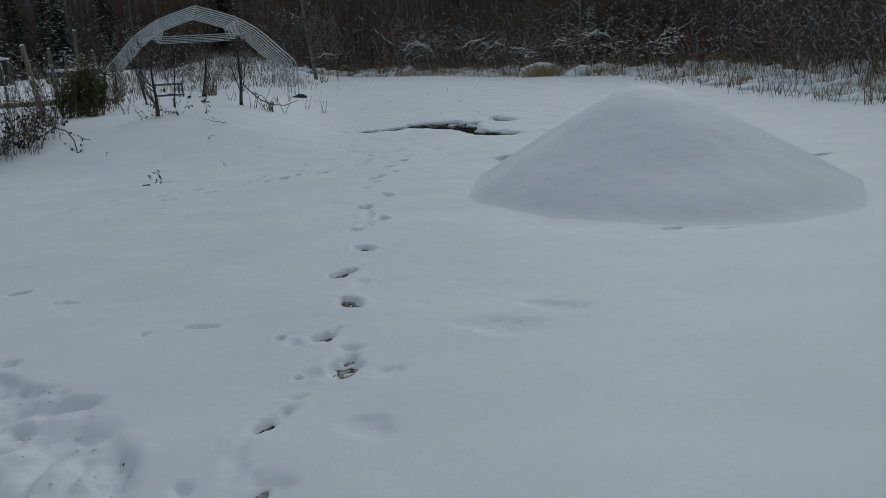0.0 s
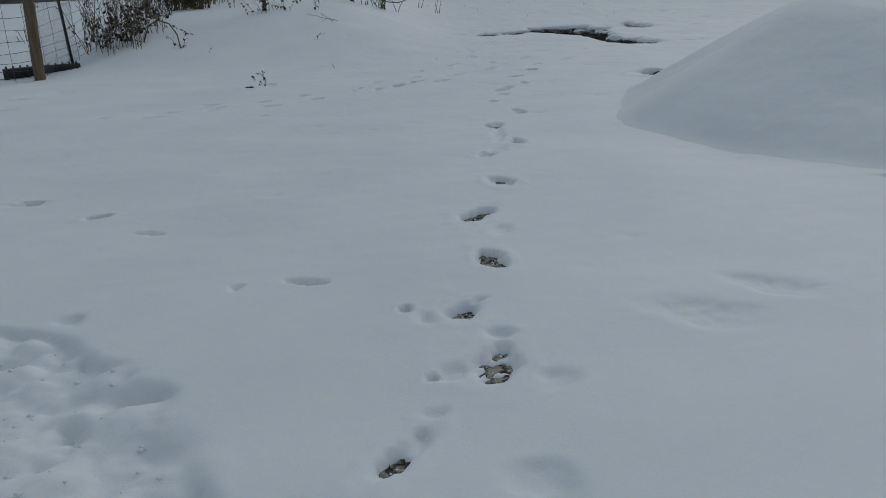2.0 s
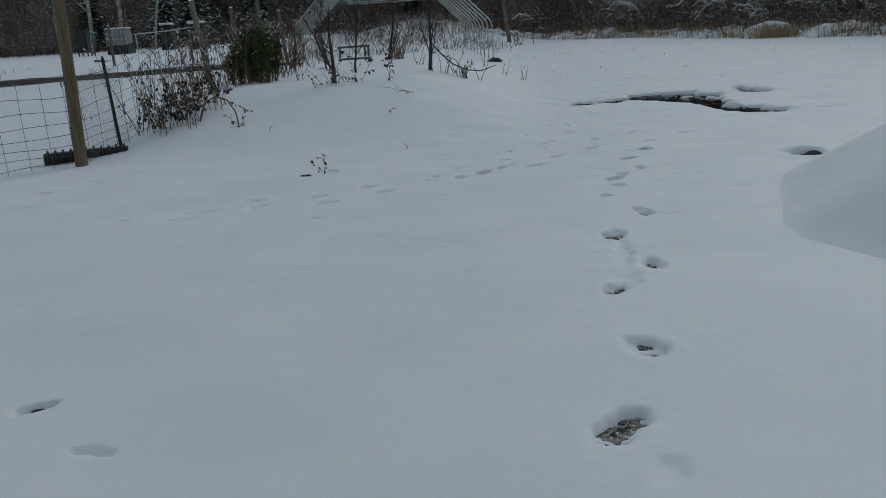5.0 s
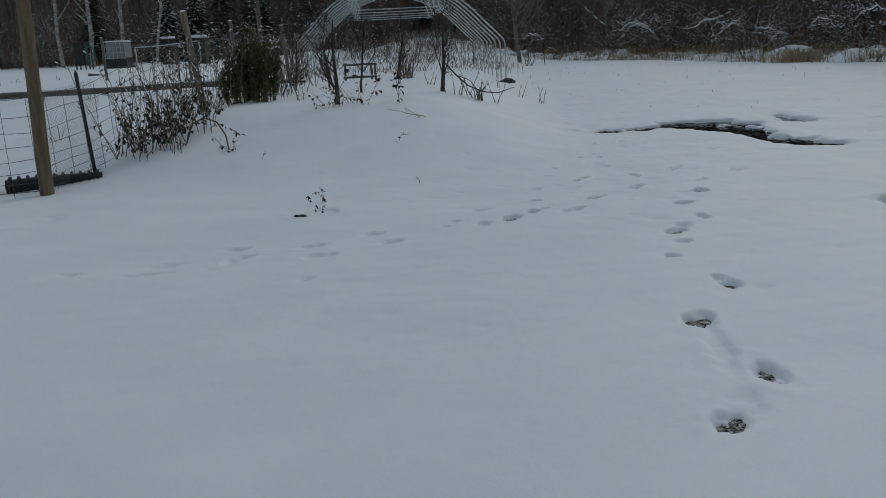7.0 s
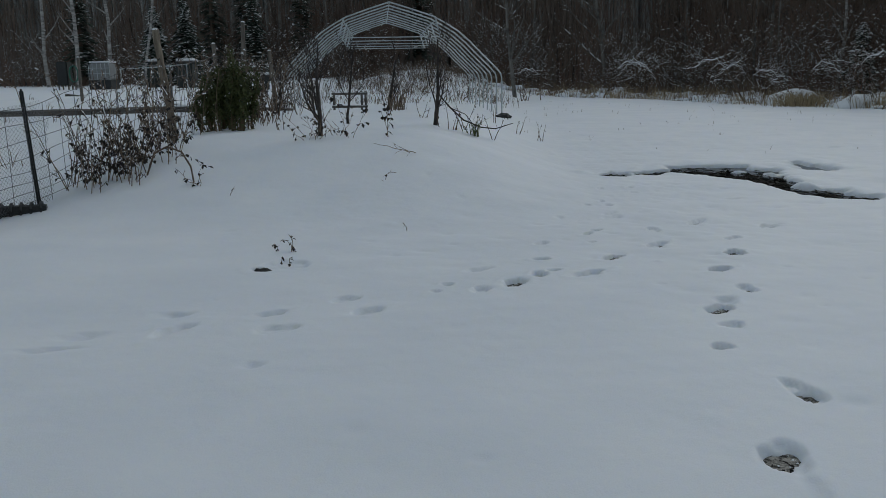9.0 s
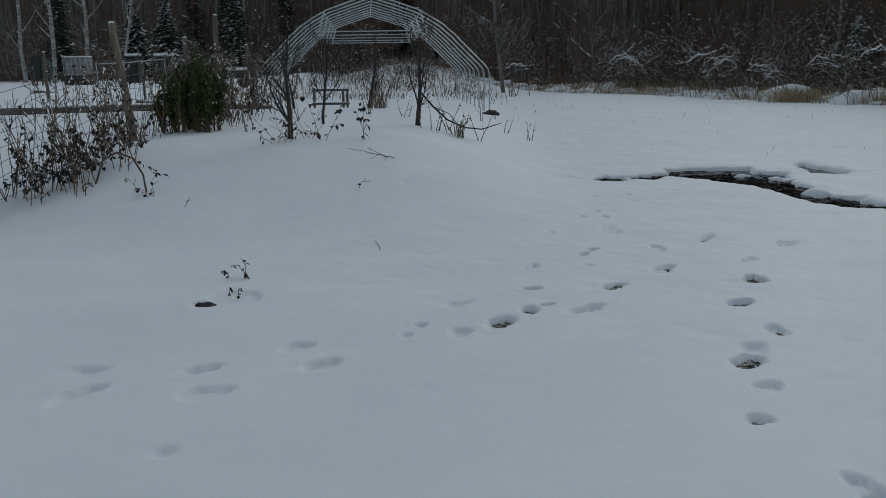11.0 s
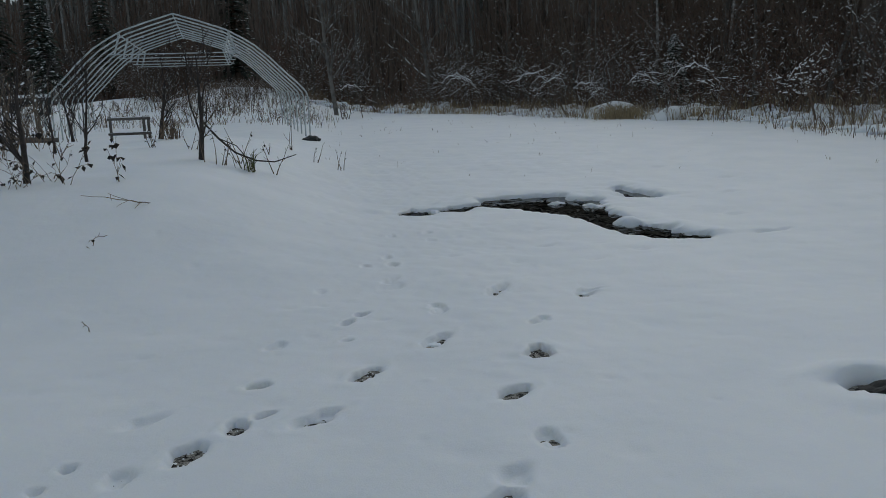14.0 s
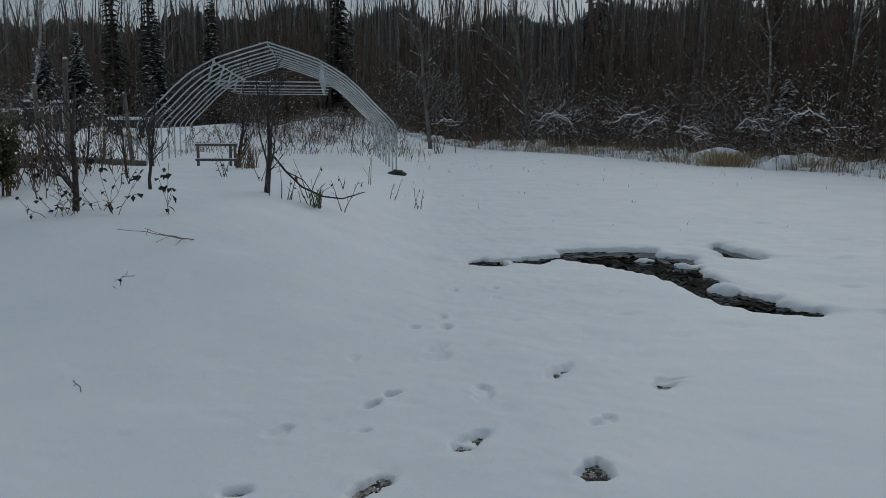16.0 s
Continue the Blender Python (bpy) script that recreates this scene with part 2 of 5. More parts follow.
def ribbons(p0, p1, r0, r1, slot=0, seed=0):
    """Far-off twigs, one slim blade each."""
    p0, p1 = np.asarray(p0, float).reshape(-1, 3), np.asarray(p1, float).reshape(-1, 3)
    n = len(p0)
    side = np.cross(p1 - p0, np.random.RandomState(seed).normal(size=(n, 3)))
    side /= np.maximum(np.linalg.norm(side, axis=1, keepdims=True), 1e-9)
    a, b = np.broadcast_to(r0, n)[:, None], np.broadcast_to(r1, n)[:, None]
    v = np.stack([p0 - side * a, p0 + side * a, p1 + side * b, p1 - side * b], 1).reshape(-1, 3)
    return v, np.arange(4 * n).reshape(n, 4), slot


def step(a, b, x):
    u = np.clip((x - a) / (b - a), 0.0, 1.0)
    return u * u * (3 - 2 * u)


def wavy(x, y, scale, seed):
    """Smooth noise from sums of waves, about -1 to 1."""
    r = np.random.RandomState(seed)
    out = np.zeros_like(np.asarray(x, float) + np.asarray(y, float))
    for k in range(7):
        a, f, ph = r.uniform(0, 6.283), scale * r.uniform(0.6, 1.7), r.uniform(0, 6.283)
        out = out + np.sin((x * math.cos(a) + y * math.sin(a)) * f * 6.283 + ph + 0.7 * np.sin((x * math.sin(a) - y * math.cos(a)) * f * 4 + 2 * ph))
    return out / 4.5


# ---------- the lie of the land ----------
def land(x, y):
    x, y = np.asarray(x, float), np.asarray(y, float)
    base = np.interp(y, [-40, 0, 3, 6, 12, 16, 19, 24, 31, 45, 70, 200, 900], [0.1, 0.0, -0.06, -0.1, -0.1, -0.17, -0.17, -0.05, 0.06, 0.1, 0.2, 1.0, 20.0])
    bank = 0.73 * step(13.6, 18.2, y) * (1 - step(-1.6, 1.5, x - 0.03 * (y - 16))) * (1 - 0.62 * step(23.5, 31, y))
    garden = step(-4.2, -6.2, x + 4.0 * step(22.5, 30, y))
    slope = np.interp(y, [0, 14.5, 22.5, 30, 45, 70, 900], [0, 0.0, 0.78, 0.88, 0.98, 1.0, 1.0])
    z = base + bank * (1 - garden) + slope * garden
    near = np.exp(-(y / 60.0) ** 2) * np.exp(-(x / 40.0) ** 2)
    z = z + near * (0.016 * wavy(x, y, 0.3, 1) + 0.009 * wavy(x, y, 0.8, 2)) + (1 - near) * 0.06 * wavy(x, y, 0.05, 3)
    z = z + 0.5 * step(13, 22, x) * step(40, 10, y)
    z = z + 1.55 * step(42, 66, y) * np.exp(-((x + 3.6) / 5.5) ** 2) + 0.16 * np.exp(-((y - 45.5) / 3.0) ** 2) * np.exp(-((x - 5.5) / 3.2) ** 2)
    return z


def land_at(x, y):
    return float(land(np.array([x]), np.array([y]))[0])


# ---------- snow-covered ground ----------
# dents: x, y, length, width, heading (degrees right of +y), depth, share of bare soil
WALKER = [
    (-0.19, 3.54, 0.37, 0.13, 32, 0.05, 0.35), (0.19, 4.16, 0.42, 0.2, 10, 0.045, 0.35), (0.1, 4.65, 0.23, 0.15, 33, 0.05, 0.5),
    (0.31, 5.31, 0.33, 0.15, -9, 0.055, 0.7), (0.33, 6.15, 0.39, 0.17, 33, 0.055, 0.7), (0.56, 6.87, 0.27, 0.17, -24, 0.045, 0.3),
    (0.57, 7.74, 0.24, 0.13, 36, 0.05, 0.45), (0.88, 8.23, 0.34, 0.15, -6, 0.04, 0.2), (0.78, 8.99, 0.33, 0.2, 17, 0.035, 0.4),
    (1.1, 9.63, 0.35, 0.15, -10, 0.035, 0.1), (0.92, 10.27, 0.13, 0.13, -16, 0.03, 0.1), (1.08, 10.61, 0.14, 0.12, -61, 0.03, 0),
    (1.22, 11.17, 0.18, 0.1, 33, 0.025, 0),
]
FURROWS = [
    (0.76, 8.54, 0.54, 0.09, 6, 0.014, 0), (0.67, 7.9, 0.3, 0.12, 16, 0.014, 0), (0.19, 4.76, 0.08, 0.05, 48, 0.018, 0),
    (0.24, 4.41, 0.08, 0.1, 12, 0.018, 0), (-0.07, 4.59, 0.11, 0.06, -14, 0.015, 0), (0.02, 4.1, 0.11, 0.1, 85, 0.018, 0),
    (0.4, 3.99, 0.15, 0.13, 79, 0.015, 0), (-0.07, 3.81, 0.08, 0.08, 30, 0.015, 0), (1.12, 4.5, 0.39, 0.24, -63, 0.02, 0),
    (1.55, 4.78, 0.35, 0.2, -47, 0.02, 0), (0.43, 5.81, 0.15, 0.1, 27, 0.012, 0), (0.23, 3.34, 0.17, 0.2, 52, 0.02, 0),
    (-0.22, 2.9, 0.22, 0.2, 11, 0.025, 0.1), (-0.33, 3.17, 0.29, 0.08, 7, 0.012, 0),
]
CROSSER = [
    (1.12, 10.96, 0.27, 0.15, 44, 0.055, 0.8), (1.45, 11.47, 0.27, 0.15, -9, 0.035, 0.15), (1.44, 12.04, 0.28, 0.14, 49, 0.055, 0.7),
    (1.74, 12.64, 0.31, 0.16, 15, 0.06, 1), (1.93, 13.31, 0.23, 0.11, 51, 0.03, 0), (2.5, 14.06, 0.49, 0.13, 27, 0.035, 0.15),
    (1.21, 13.07, 0.4, 0.14, 31, 0.05, 0.3), (1.34, 13.85, 0.37, 0.14, 7, 0.03, 0), (1.88, 14.3, 0.41, 0.13, 34, 0.045, 0.3),
    (0.74, 12.53, 0.31, 0.16, 27, 0.06, 0.95), (1.74, 16.78, 0.12, 0.1, 57, 0.03, 0), (3.87, 16.35, 0.2, 0.13, 51, 0.035, 0.1),
    (3.27, 15.91, 0.14, 0.13, 77, 0.03, 0),
]
ANIMAL = [
    (0.46, 11.94, 0.33, 0.13, 54, 0.04, 0.15), (0.09, 11.91, 0.2, 0.11, 18, 0.05, 0.85), (0.22, 12.04, 0.13, 0.09, 51, 0.05, 0.75),
    (-0.09, 11.67, 0.25, 0.16, 36, 0.06, 0.8), (0.16, 12.5, 0.16, 0.13, 9, 0.06, 1), (0.23, 13.25, 0.23, 0.13, 26, 0.03, 0),
    (0.69, 13.63, 0.16, 0.09, 29, 0.05, 0.9), (0.81, 13.83, 0.16, 0.08, 37, 0.05, 0.9), (0.66, 13.22, 0.1, 0.07, 21, 0.04, 0),
    (1.2, 15.54, 0.17, 0.1, 25, 0.05, 0.4), (1.09, 14.63, 0.17, 0.12, 66, 0.025, 0),
]
TRACKS = [
    (-0.33, 11.5, 0.16, 0.12, 47, 0.035, 0.2), (-0.34, 12.12, 0.21, 0.1, 41, 0.025, 0), (-0.57, 11.65, 0.07, 0.09, 51, 0.04, 0.1),
    (-0.65, 11.48, 0.08, 0.06, 27, 0.03, 0), (1.1, 14.87, 0.32, 0.11, 38, 0.03, 0), (1.18, 15.91, 0.22, 0.08, 15, 0.05, 0),
    (0.95, 15.45, 0.11, 0.09, 25, 0.05, 0.9), (1.33, 17.07, 0.14, 0.09, 37, 0.035, 0), (1.75, 17.19, 0.12, 0.1, 52, 0.04, 0.1),
    (0.53, 14.57, 0.07, 0.07, 37, 0.02, 0),
]
DRAGGED = [
    (-1.22, 11.28, 0.22, 0.14, 56, 0.03, 0), (-1.05, 11.02, 0.26, 0.15, 44, 0.04, 0), (-1.65, 10.95, 0.25, 0.13, 49, 0.04, 0),
    (-1.54, 10.61, 0.29, 0.18, 67, 0.028, 0), (-2.14, 10.62, 0.37, 0.15, 27, 0.04, 0), (-2.25, 10.97, 0.17, 0.1, 60, 0.022, 0),
    (-2.63, 10.51, 0.16, 0.1, 61, 0.025, 0), (-2.7, 10.27, 0.26, 0.1, 65, 0.028, 0), (-1.52, 9.98, 0.1, 0.08, 54, 0.015, 0),
    (-4.8, 11.92, 0.24, 0.15, 40, 0.05, 0.4), (-4.66, 11.2, 0.19, 0.1, 5, 0.035, 0.1), (-3.25, 10.29, 0.16, 0.12, 67, 0.03, 0),
    (-4.54, 12.44, 0.46, 0.22, -2, 0.025, 0),
]
SMALL = [
    (-0.64, 5.14, 0.28, 0.1, -64, 0.032, 0.1), (-0.98, 5.12, 0.05, 0.06, 71, 0.02, 0), (-1.68, 6.14, 0.25, 0.06, -81, 0.03, 0),
    (-2.1, 6.56, 0.17, 0.12, 60, 0.06, 1), (-2.71, 6.98, 0.18, 0.12, 63, 0.06, 1), (-0.15, 4.71, 0.06, 0.07, 52, 0.045, 0.2),
    (-0.06, 4.07, 0.05, 0.06, 72, 0.05, 0.25),
]
TRAMPLED = [
    (-0.82, 3.3, 0.41, 0.15, 4, 0.05, 0.6), (-1.36, 3.84, 0.26, 0.15, -9, 0.045, 0.35), (-1.67, 4.81, 0.11, 0.1, 21, 0.025, 0),
    (-0.52, 3.02, 0.06, 0.07, 44, 0.02, 0), (-0.72, 2.91, 0.1, 0.12, 22, 0.05, 0.5),
]
FIELD = [
    (2.76, 16.05, 0.26, 0.14, 70, 0.045, 0), (3.02, 15.25, 0.26, 0.10, 80, 0.03, 0), (3.54, 15.58, 0.28, 0.20, -30, 0.03, 0),
    (5.22, 16.05, 0.55, 0.14, 80, 0.055, 0.5), (5.45, 17.30, 0.30, 0.20, 60, 0.04, 0), (6.27, 19.03, 0.40, 0.20, 70, 0.05, 0.2), (6.62, 22.10, 0.40, 0.25, 60, 0.04, 0), (2.95, 17.05, 0.14, 0.12, 0, 0.05, 0.3),
    (3.30, 17.6, 0.10, 0.10, 0, 0.05, 0), (6.90, 9.77, 0.30, 0.16, 70, 0.06, 1), (-1.98, 12.12, 0.22, 0.14, 75, 0.06, 1), (-1.84, 12.32, 0.42, 0.40, 0, 0.034, 0),
    (7.0, 20.5, 0.5, 0.2, 60, 0.035, 0),
]
HEAP_FOOT = [(3.20, 6.47, 0.20, 0.09, 100, 0.05, 0.3), (3.60, 6.28, 0.16, 0.08, 95, 0.045, 0.2)]
PRINTS = WALKER + FURROWS + CROSSER + ANIMAL + TRACKS + DRAGGED + SMALL + TRAMPLED + FIELD + HEAP_FOOT
# where the trampled snow breaks down from the untrodden sheet
BREAK = [(-2.6, 5.1), (-1.64, 4.62), (-1.25, 4.29), (-1.03, 4.08), (-0.86, 3.59), (-0.74, 3.4), (-0.66, 3.0), (-0.6, 2.2)]


def trodden(x, y):
    """How much the snow is trampled, 0 to 1."""
    ys, xs = np.array([q[1] for q in BREAK][::-1]), np.array([q[0] for q in BREAK][::-1])
    inside = np.interp(y, ys, xs) + 0.035 * wavy(x, y, 1.6, 8) + 0.02 * wavy(x, y, 4.0, 18) - x
    return step(-0.03, 0.09, inside) * step(5.1, 4.7, y) * step(-3.4, -2.6, x) * step(1.8, 2.5, y)


def dents(x, y, z):
    """Press the footprints and drifts into the sheet."""
    drop = np.zeros_like(z)
    rim = np.zeros_like(z)
    for cx, cy, ln, wd, head, deep, bare in PRINTS:
        near = (abs(x - cx) < 0.9) & (abs(y - cy) < 0.9)
        px, py = x[near], y[near]
        dx, dy = px - cx, py - cy
        a = math.radians(head)
        u, v = dx * math.sin(a) + dy * math.cos(a), dx * math.cos(a) - dy * math.sin(a)
        seed = int(abs(cx * 131 + cy * 71) * 10) % 997
        warp = 0.018 * wavy(px, py, 4.0, seed) + 0.012 * wavy(px, py, 9.0, seed + 5)
        taper = 1 - 0.25 * np.clip(u / ln, -1, 1)
        d = np.sqrt(((u + warp) / (ln * 0.5)) ** 2 + ((v - warp) / (wd * 0.5 * taper)) ** 2)
        soft = 0.26 if deep > 0.027 else 1.0
        rough = wavy(px, py, 7.0, seed + 1)
        low = (0.88 if deep > 0.027 else 1.5) * deep * (1 - step(0.70 if deep > 0.027 else 0.4, 0.70 + soft, d)) * (1 + 0.16 * rough + 0.12 * wavy(px, py, 15.0, seed + 3))
        low = np.minimum(low, 0.031 if bare else 0.034)
        if bare:
            # the sole broke through in patches
            hole = bare - 0.24 + 0.5 * wavy(px, py, 6.0, seed + 7) + 0.25 * wavy(px, py, 14.0, seed + 9) - 2.4 * np.maximum(d - 0.5, 0)
            low = low + (0.030 + 0.03 * (bare > 0.9)) * step(-0.08, 0.10, hole)
        drop[near] = np.maximum(drop[near], low)
        rim[near] += 0.0035 * np.exp(-((d - 1.5) / 0.3) ** 2) * (deep > 0.035) * (1 + wavy(px, py, 5.0, seed + 2))
    patch = trodden(x, y)
    clods = np.abs(wavy(x, y, 1.5, 5)) * 0.056 + np.abs(wavy(x + 0.1, y, 2.4, 6)) * 0.042 + np.abs(wavy(x, y, 5.2, 16)) * 0.013 + 0.005 * wavy(x, y, 9.0, 7)
    drop = drop + patch * np.maximum(0.078 - clods - 0.5 * drop, -0.02)
    # small pits where snow has slipped or dripped
    rp = random.Random(44)
    for k in range(230):
        cx, cy = (rp.gauss(1.4, 1.3), rp.gauss(14.5, 2.4)) if k < 150 else (rp.uniform(-3, 6), rp.uniform(4, 22))
        r, deep = rp.uniform(0.03, 0.10), rp.uniform(0.004, 0.013)
        near = (abs(x - cx) < 2.5 * r) & (abs(y - cy) < 2.5 * r)
        d2 = ((x[near] - cx) / (r * rp.uniform(0.8, 1.4))) ** 2 + ((y[near] - cy) / r) ** 2
        drop[near] += deep * np.exp(-d2) * (1 if k % 3 else -0.7)
    return z - drop + rim


# open water in the snow: x, y, half-width along a crooked line
CHANNEL = [(1.66, 18.84, 0.10), (1.95, 18.86, 0.20), (2.16, 18.95, 0.05), (2.42, 19.0, 0.17), (2.66, 19.2, 0.03), (3.0, 19.38, 0.16), (3.35, 19.35, 0.50), (3.75, 19.20, 0.66),
           (3.80, 18.60, 0.48), (3.92, 18.10, 0.30), (3.98, 17.55, 0.26), (4.00, 17.10, 0.24), (4.06, 16.72, 0.24), (4.20, 16.36, 0.18), (4.46, 16.14, 0.08)]
BRANCH = [(5.12, 20.20, 0.07), (5.10, 19.80, 0.12), (5.12, 19.38, 0.18), (5.28, 19.18, 0.06)]
LUMPS = [(4.10, 17.18, 0.20, 0.20, 0.10), (3.84, 19.10, 0.16, 0.12, 0.04), (4.28, 19.50, 0.22, 0.24, 0.08), (4.20, 19.75, 0.10, 0.3, 0.07), (4.46, 16.52, 0.15, 0.10, 0.06), (2.10, 18.88, 0.10, 0.08, 0.06), (4.16, 18.70, 0.12, 0.16, 0.06)]
WATER_Z = -0.225


def channel_gap(x, y, line):
    """How far outside the open water (negative: inside)."""
    best = np.full_like(x, 9.0)
    for (ax, ay, ar), (bx, by, br) in zip(line, line[1:]):
        dx, dy = bx - ax, by - ay
        t = np.clip(((x - ax) * dx + (y - ay) * dy) / (dx * dx + dy * dy), 0, 1)
        best = np.minimum(best, np.hypot(x - ax - t * dx, y - ay - t * dy) - (ar + t * (br - ar)))
    return best


def snow_sheet(x, y):
    z = land(x, y)
    lane = np.exp(-((x - 1) / 7.0) ** 2 - ((y - 8) / 8.0) ** 2)
    z = z + lane * (0.005 * wavy(x * 0.35 - y * 0.1, y - x * 0.3, 1.3, 9) + 0.002 * wavy(x * 0.5, y - x * 0.3, 3.2, 10))
    rough = np.exp(-((x - 6) / 5.2) ** 4 - ((y - 22) / 10.0) ** 4)
    z = z + rough * (0.012 * wavy(x, y, 1.7, 11) + 0.006 * wavy(x, y, 4.0, 12))
    z = dents(x, y, z)
    near = (x > 0.5) & (x < 7) & (y > 15) & (y < 22)
    xs, ys = x[near], y[near]
    g = np.minimum(channel_gap(xs, ys, CHANNEL), channel_gap(xs, ys, BRANCH)) + 0.06 * wavy(xs, ys, 1.9, 21) + 0.03 * wavy(xs, ys, 4.5, 22)
    zz = z[near]
    north = step(-0.02, 0.02, np.minimum(channel_gap(xs, ys + 0.06, CHANNEL), channel_gap(xs, ys + 0.06, BRANCH)) - np.minimum(channel_gap(xs, ys - 0.06, CHANNEL), channel_gap(xs, ys - 0.06, BRANCH)))
    lip = WATER_Z + 0.020 + 0.016 * north
    bank = zz + (lip - zz) * np.exp(-np.maximum(g, 0) / (0.30 - 0.12 * north - 0.13 * step(3.2, 2.6, xs) * (1 - north))) + 0.025 * np.exp(-((g - 0.22) / 0.16) ** 2) * north * (1 + 0.8 * wavy(xs, ys, 1.5, 23))
    zz = bank + (-0.50 - bank) * (1 - step(-0.035, 0.01, g))
    for lx, ly, a, b, h in LUMPS:
        d = ((xs - lx) / a) ** 2 + ((ys - ly) / b) ** 2 + 0.25 * wavy(xs, ys, 3.0, 24)
        zz = np.maximum(zz, WATER_Z - 0.02 + (h + 0.02) * np.sqrt(np.clip(1 - d, 0, 1)) - 0.3 * (d > 1))
    z[near] = zz
    # hollow at the foot of the pile, with a dark lump for its shade
    d = np.hypot((x - 3.14) / 1.2, (y - 11.70)) + 0.02 * wavy(x, y, 3.0, 77)
    z = z - 0.24 * (1 - step(0.05, 0.11, d)) + 0.02 * np.exp(-((d - 0.25) / 0.08) ** 2)
    d2 = ((x - 3.16) / 0.20) ** 2 + ((y - 11.85) / 0.13) ** 2
    z = z + 0.06 * np.exp(-d2)
    return z


def lines(dense, mid, far, d1, d2):
    a = np.arange(dense[0], dense[1], d1)
    b0, b1 = np.arange(mid[0], dense[0], d2), np.arange(dense[1], mid[1], d2)
    out_hi, out_lo, s = [mid[1]], [mid[0]], d2
    while out_hi[-1] < far[1]:
        s *= 1.16
        out_hi.append(out_hi[-1] + s)
    s = d2
    while out_lo[-1] > far[0]:
        s *= 1.16
        out_lo.append(out_lo[-1] - s)
    return np.concatenate([out_lo[::-1], b0[1:], a, b1, out_hi[0:]])


def sheet(xs, ys, height):
    gx, gy = np.meshgrid(xs, ys)
    z = height(gx.ravel(), gy.ravel())
    v = np.stack([gx.ravel(), gy.ravel(), z], 1)
    nx, ny = len(xs), len(ys)
    i = (np.arange(ny - 1)[:, None] * nx + np.arange(nx - 1)[None]).ravel()
    return v, np.stack([i, i + 1, i + nx + 1, i + nx], 1), 0


GX = lines((-2.3, 2.5), (-5.5, 8.6), (-700, 700), 0.0195, 0.08)
GY = lines((2.9, 14.2), (1.5, 30.0), (-300, 900), 0.0195, 0.055)
tagged(part("ground", [sheet(GX, GY, snow_sheet)], SNOW, label="untrodden snow sheet with old footprints and animal tracks", smooth=True), category="snow ground", kind="structure")
SX, SY = np.arange(-6, 8.01, 0.1), np.arange(2, 15.75, 0.1)
tagged(part("soil", [sheet(SX, SY, lambda x, y: land(x, y) - 0.040 - 0.052 * step(0.25, 0.6, trodden(x, y)) + 0.003 * wavy(x, y, 2.5, 31))], SOIL, label="dead grass and soil under the snow"), category="soil", kind="structure")
WX, WY = np.arange(1.2, 5.9, 0.25), np.arange(15.7, 20.8, 0.25)
tagged(part("water", [sheet(WX, WY, lambda x, y: np.full_like(x, WATER_Z))], WATER, label="dark shallow meltwater in a gap of the snow"), category="water", kind="structure")

# sunken leaves and sticks in the open water
rng = random.Random(5)
leafs_v, leafs_f = [], []
for k in range(480):
    i = rng.randrange(len(CHANNEL))
    cx, cy, cr = CHANNEL[i]
    x, y = cx + rng.gauss(0, cr + 0.05), cy + rng.gauss(0, cr + 0.05)
    a, ln, wd = rng.uniform(0, 6.28), rng.uniform(0.03, 0.16), rng.uniform(0.012, 0.03)
    c, s, z = math.cos(a), math.sin(a), WATER_Z + rng.uniform(0.002, 0.012)
    o = len(leafs_v)
    leafs_v += [(x - c * ln, y - s * ln, z), (x + s * wd, y - c * wd, z + 0.012), (x + c * ln, y + s * ln, z), (x - s * wd, y + c * wd, z + 0.004)]
    leafs_f.append((o, o + 1, o + 2, o + 3))
tagged(part("leaf_litter", [(leafs_v, leafs_f, 0)], LITTER, label="wet dead leaves and sticks floating on the meltwater"), category="leaves", kind="stuff")

# ---------- the snow-covered pile ----------
FOOT = [(1.86, 8.78), (2.45, 7.35), (3.2, 6.62), (4.1, 6.25), (5.1, 6.55), (5.98, 7.75), (6.5, 9.6), (6.0, 11.6), (4.8, 12.4), (3.5, 11.9), (2.5, 10.6)]
PEAK = (4.24, 9.40, 1.265)


def pile_height(x, y):
    ang = np.arctan2(y - PEAK[1], x - PEAK[0])
    fa = np.array([math.atan2(b - PEAK[1], a - PEAK[0]) for a, b in FOOT])
    dist = np.hypot(x - PEAK[0], y - PEAK[1])
    r = np.full_like(dist, 9.0)
    for (ax, ay), (bx, by) in zip(FOOT, FOOT[1:] + FOOT[:1]):
        # where the ray from the peak crosses this side of the foot
        ex, ey = bx - ax, by - ay
        cx, cy = np.cos(ang), np.sin(ang)
        den = cx * ey - cy * ex
        den = np.where(abs(den) < 1e-9, 1e-9, den)
        t = ((ax - PEAK[0]) * ey - (ay - PEAK[1]) * ex) / den
        k = ((ax - PEAK[0]) * cy - (ay - PEAK[1]) * cx) / den
        ok = (t > 0) & (k >= -1e-6) & (k <= 1 + 1e-6)
        r = np.where(ok, np.minimum(r, dist / np.maximum(t, 1e-6)), r)
    h = 1 - r
    h = np.where(h > 0.72, 0.72 + 0.28 * (1 - np.exp(-(h - 0.72) / 0.28)) * 1.05, h)
    return PEAK[2] * h


PX, PY = np.arange(1.4, 7.01, 0.04), np.arange(5.8, 12.9, 0.04)


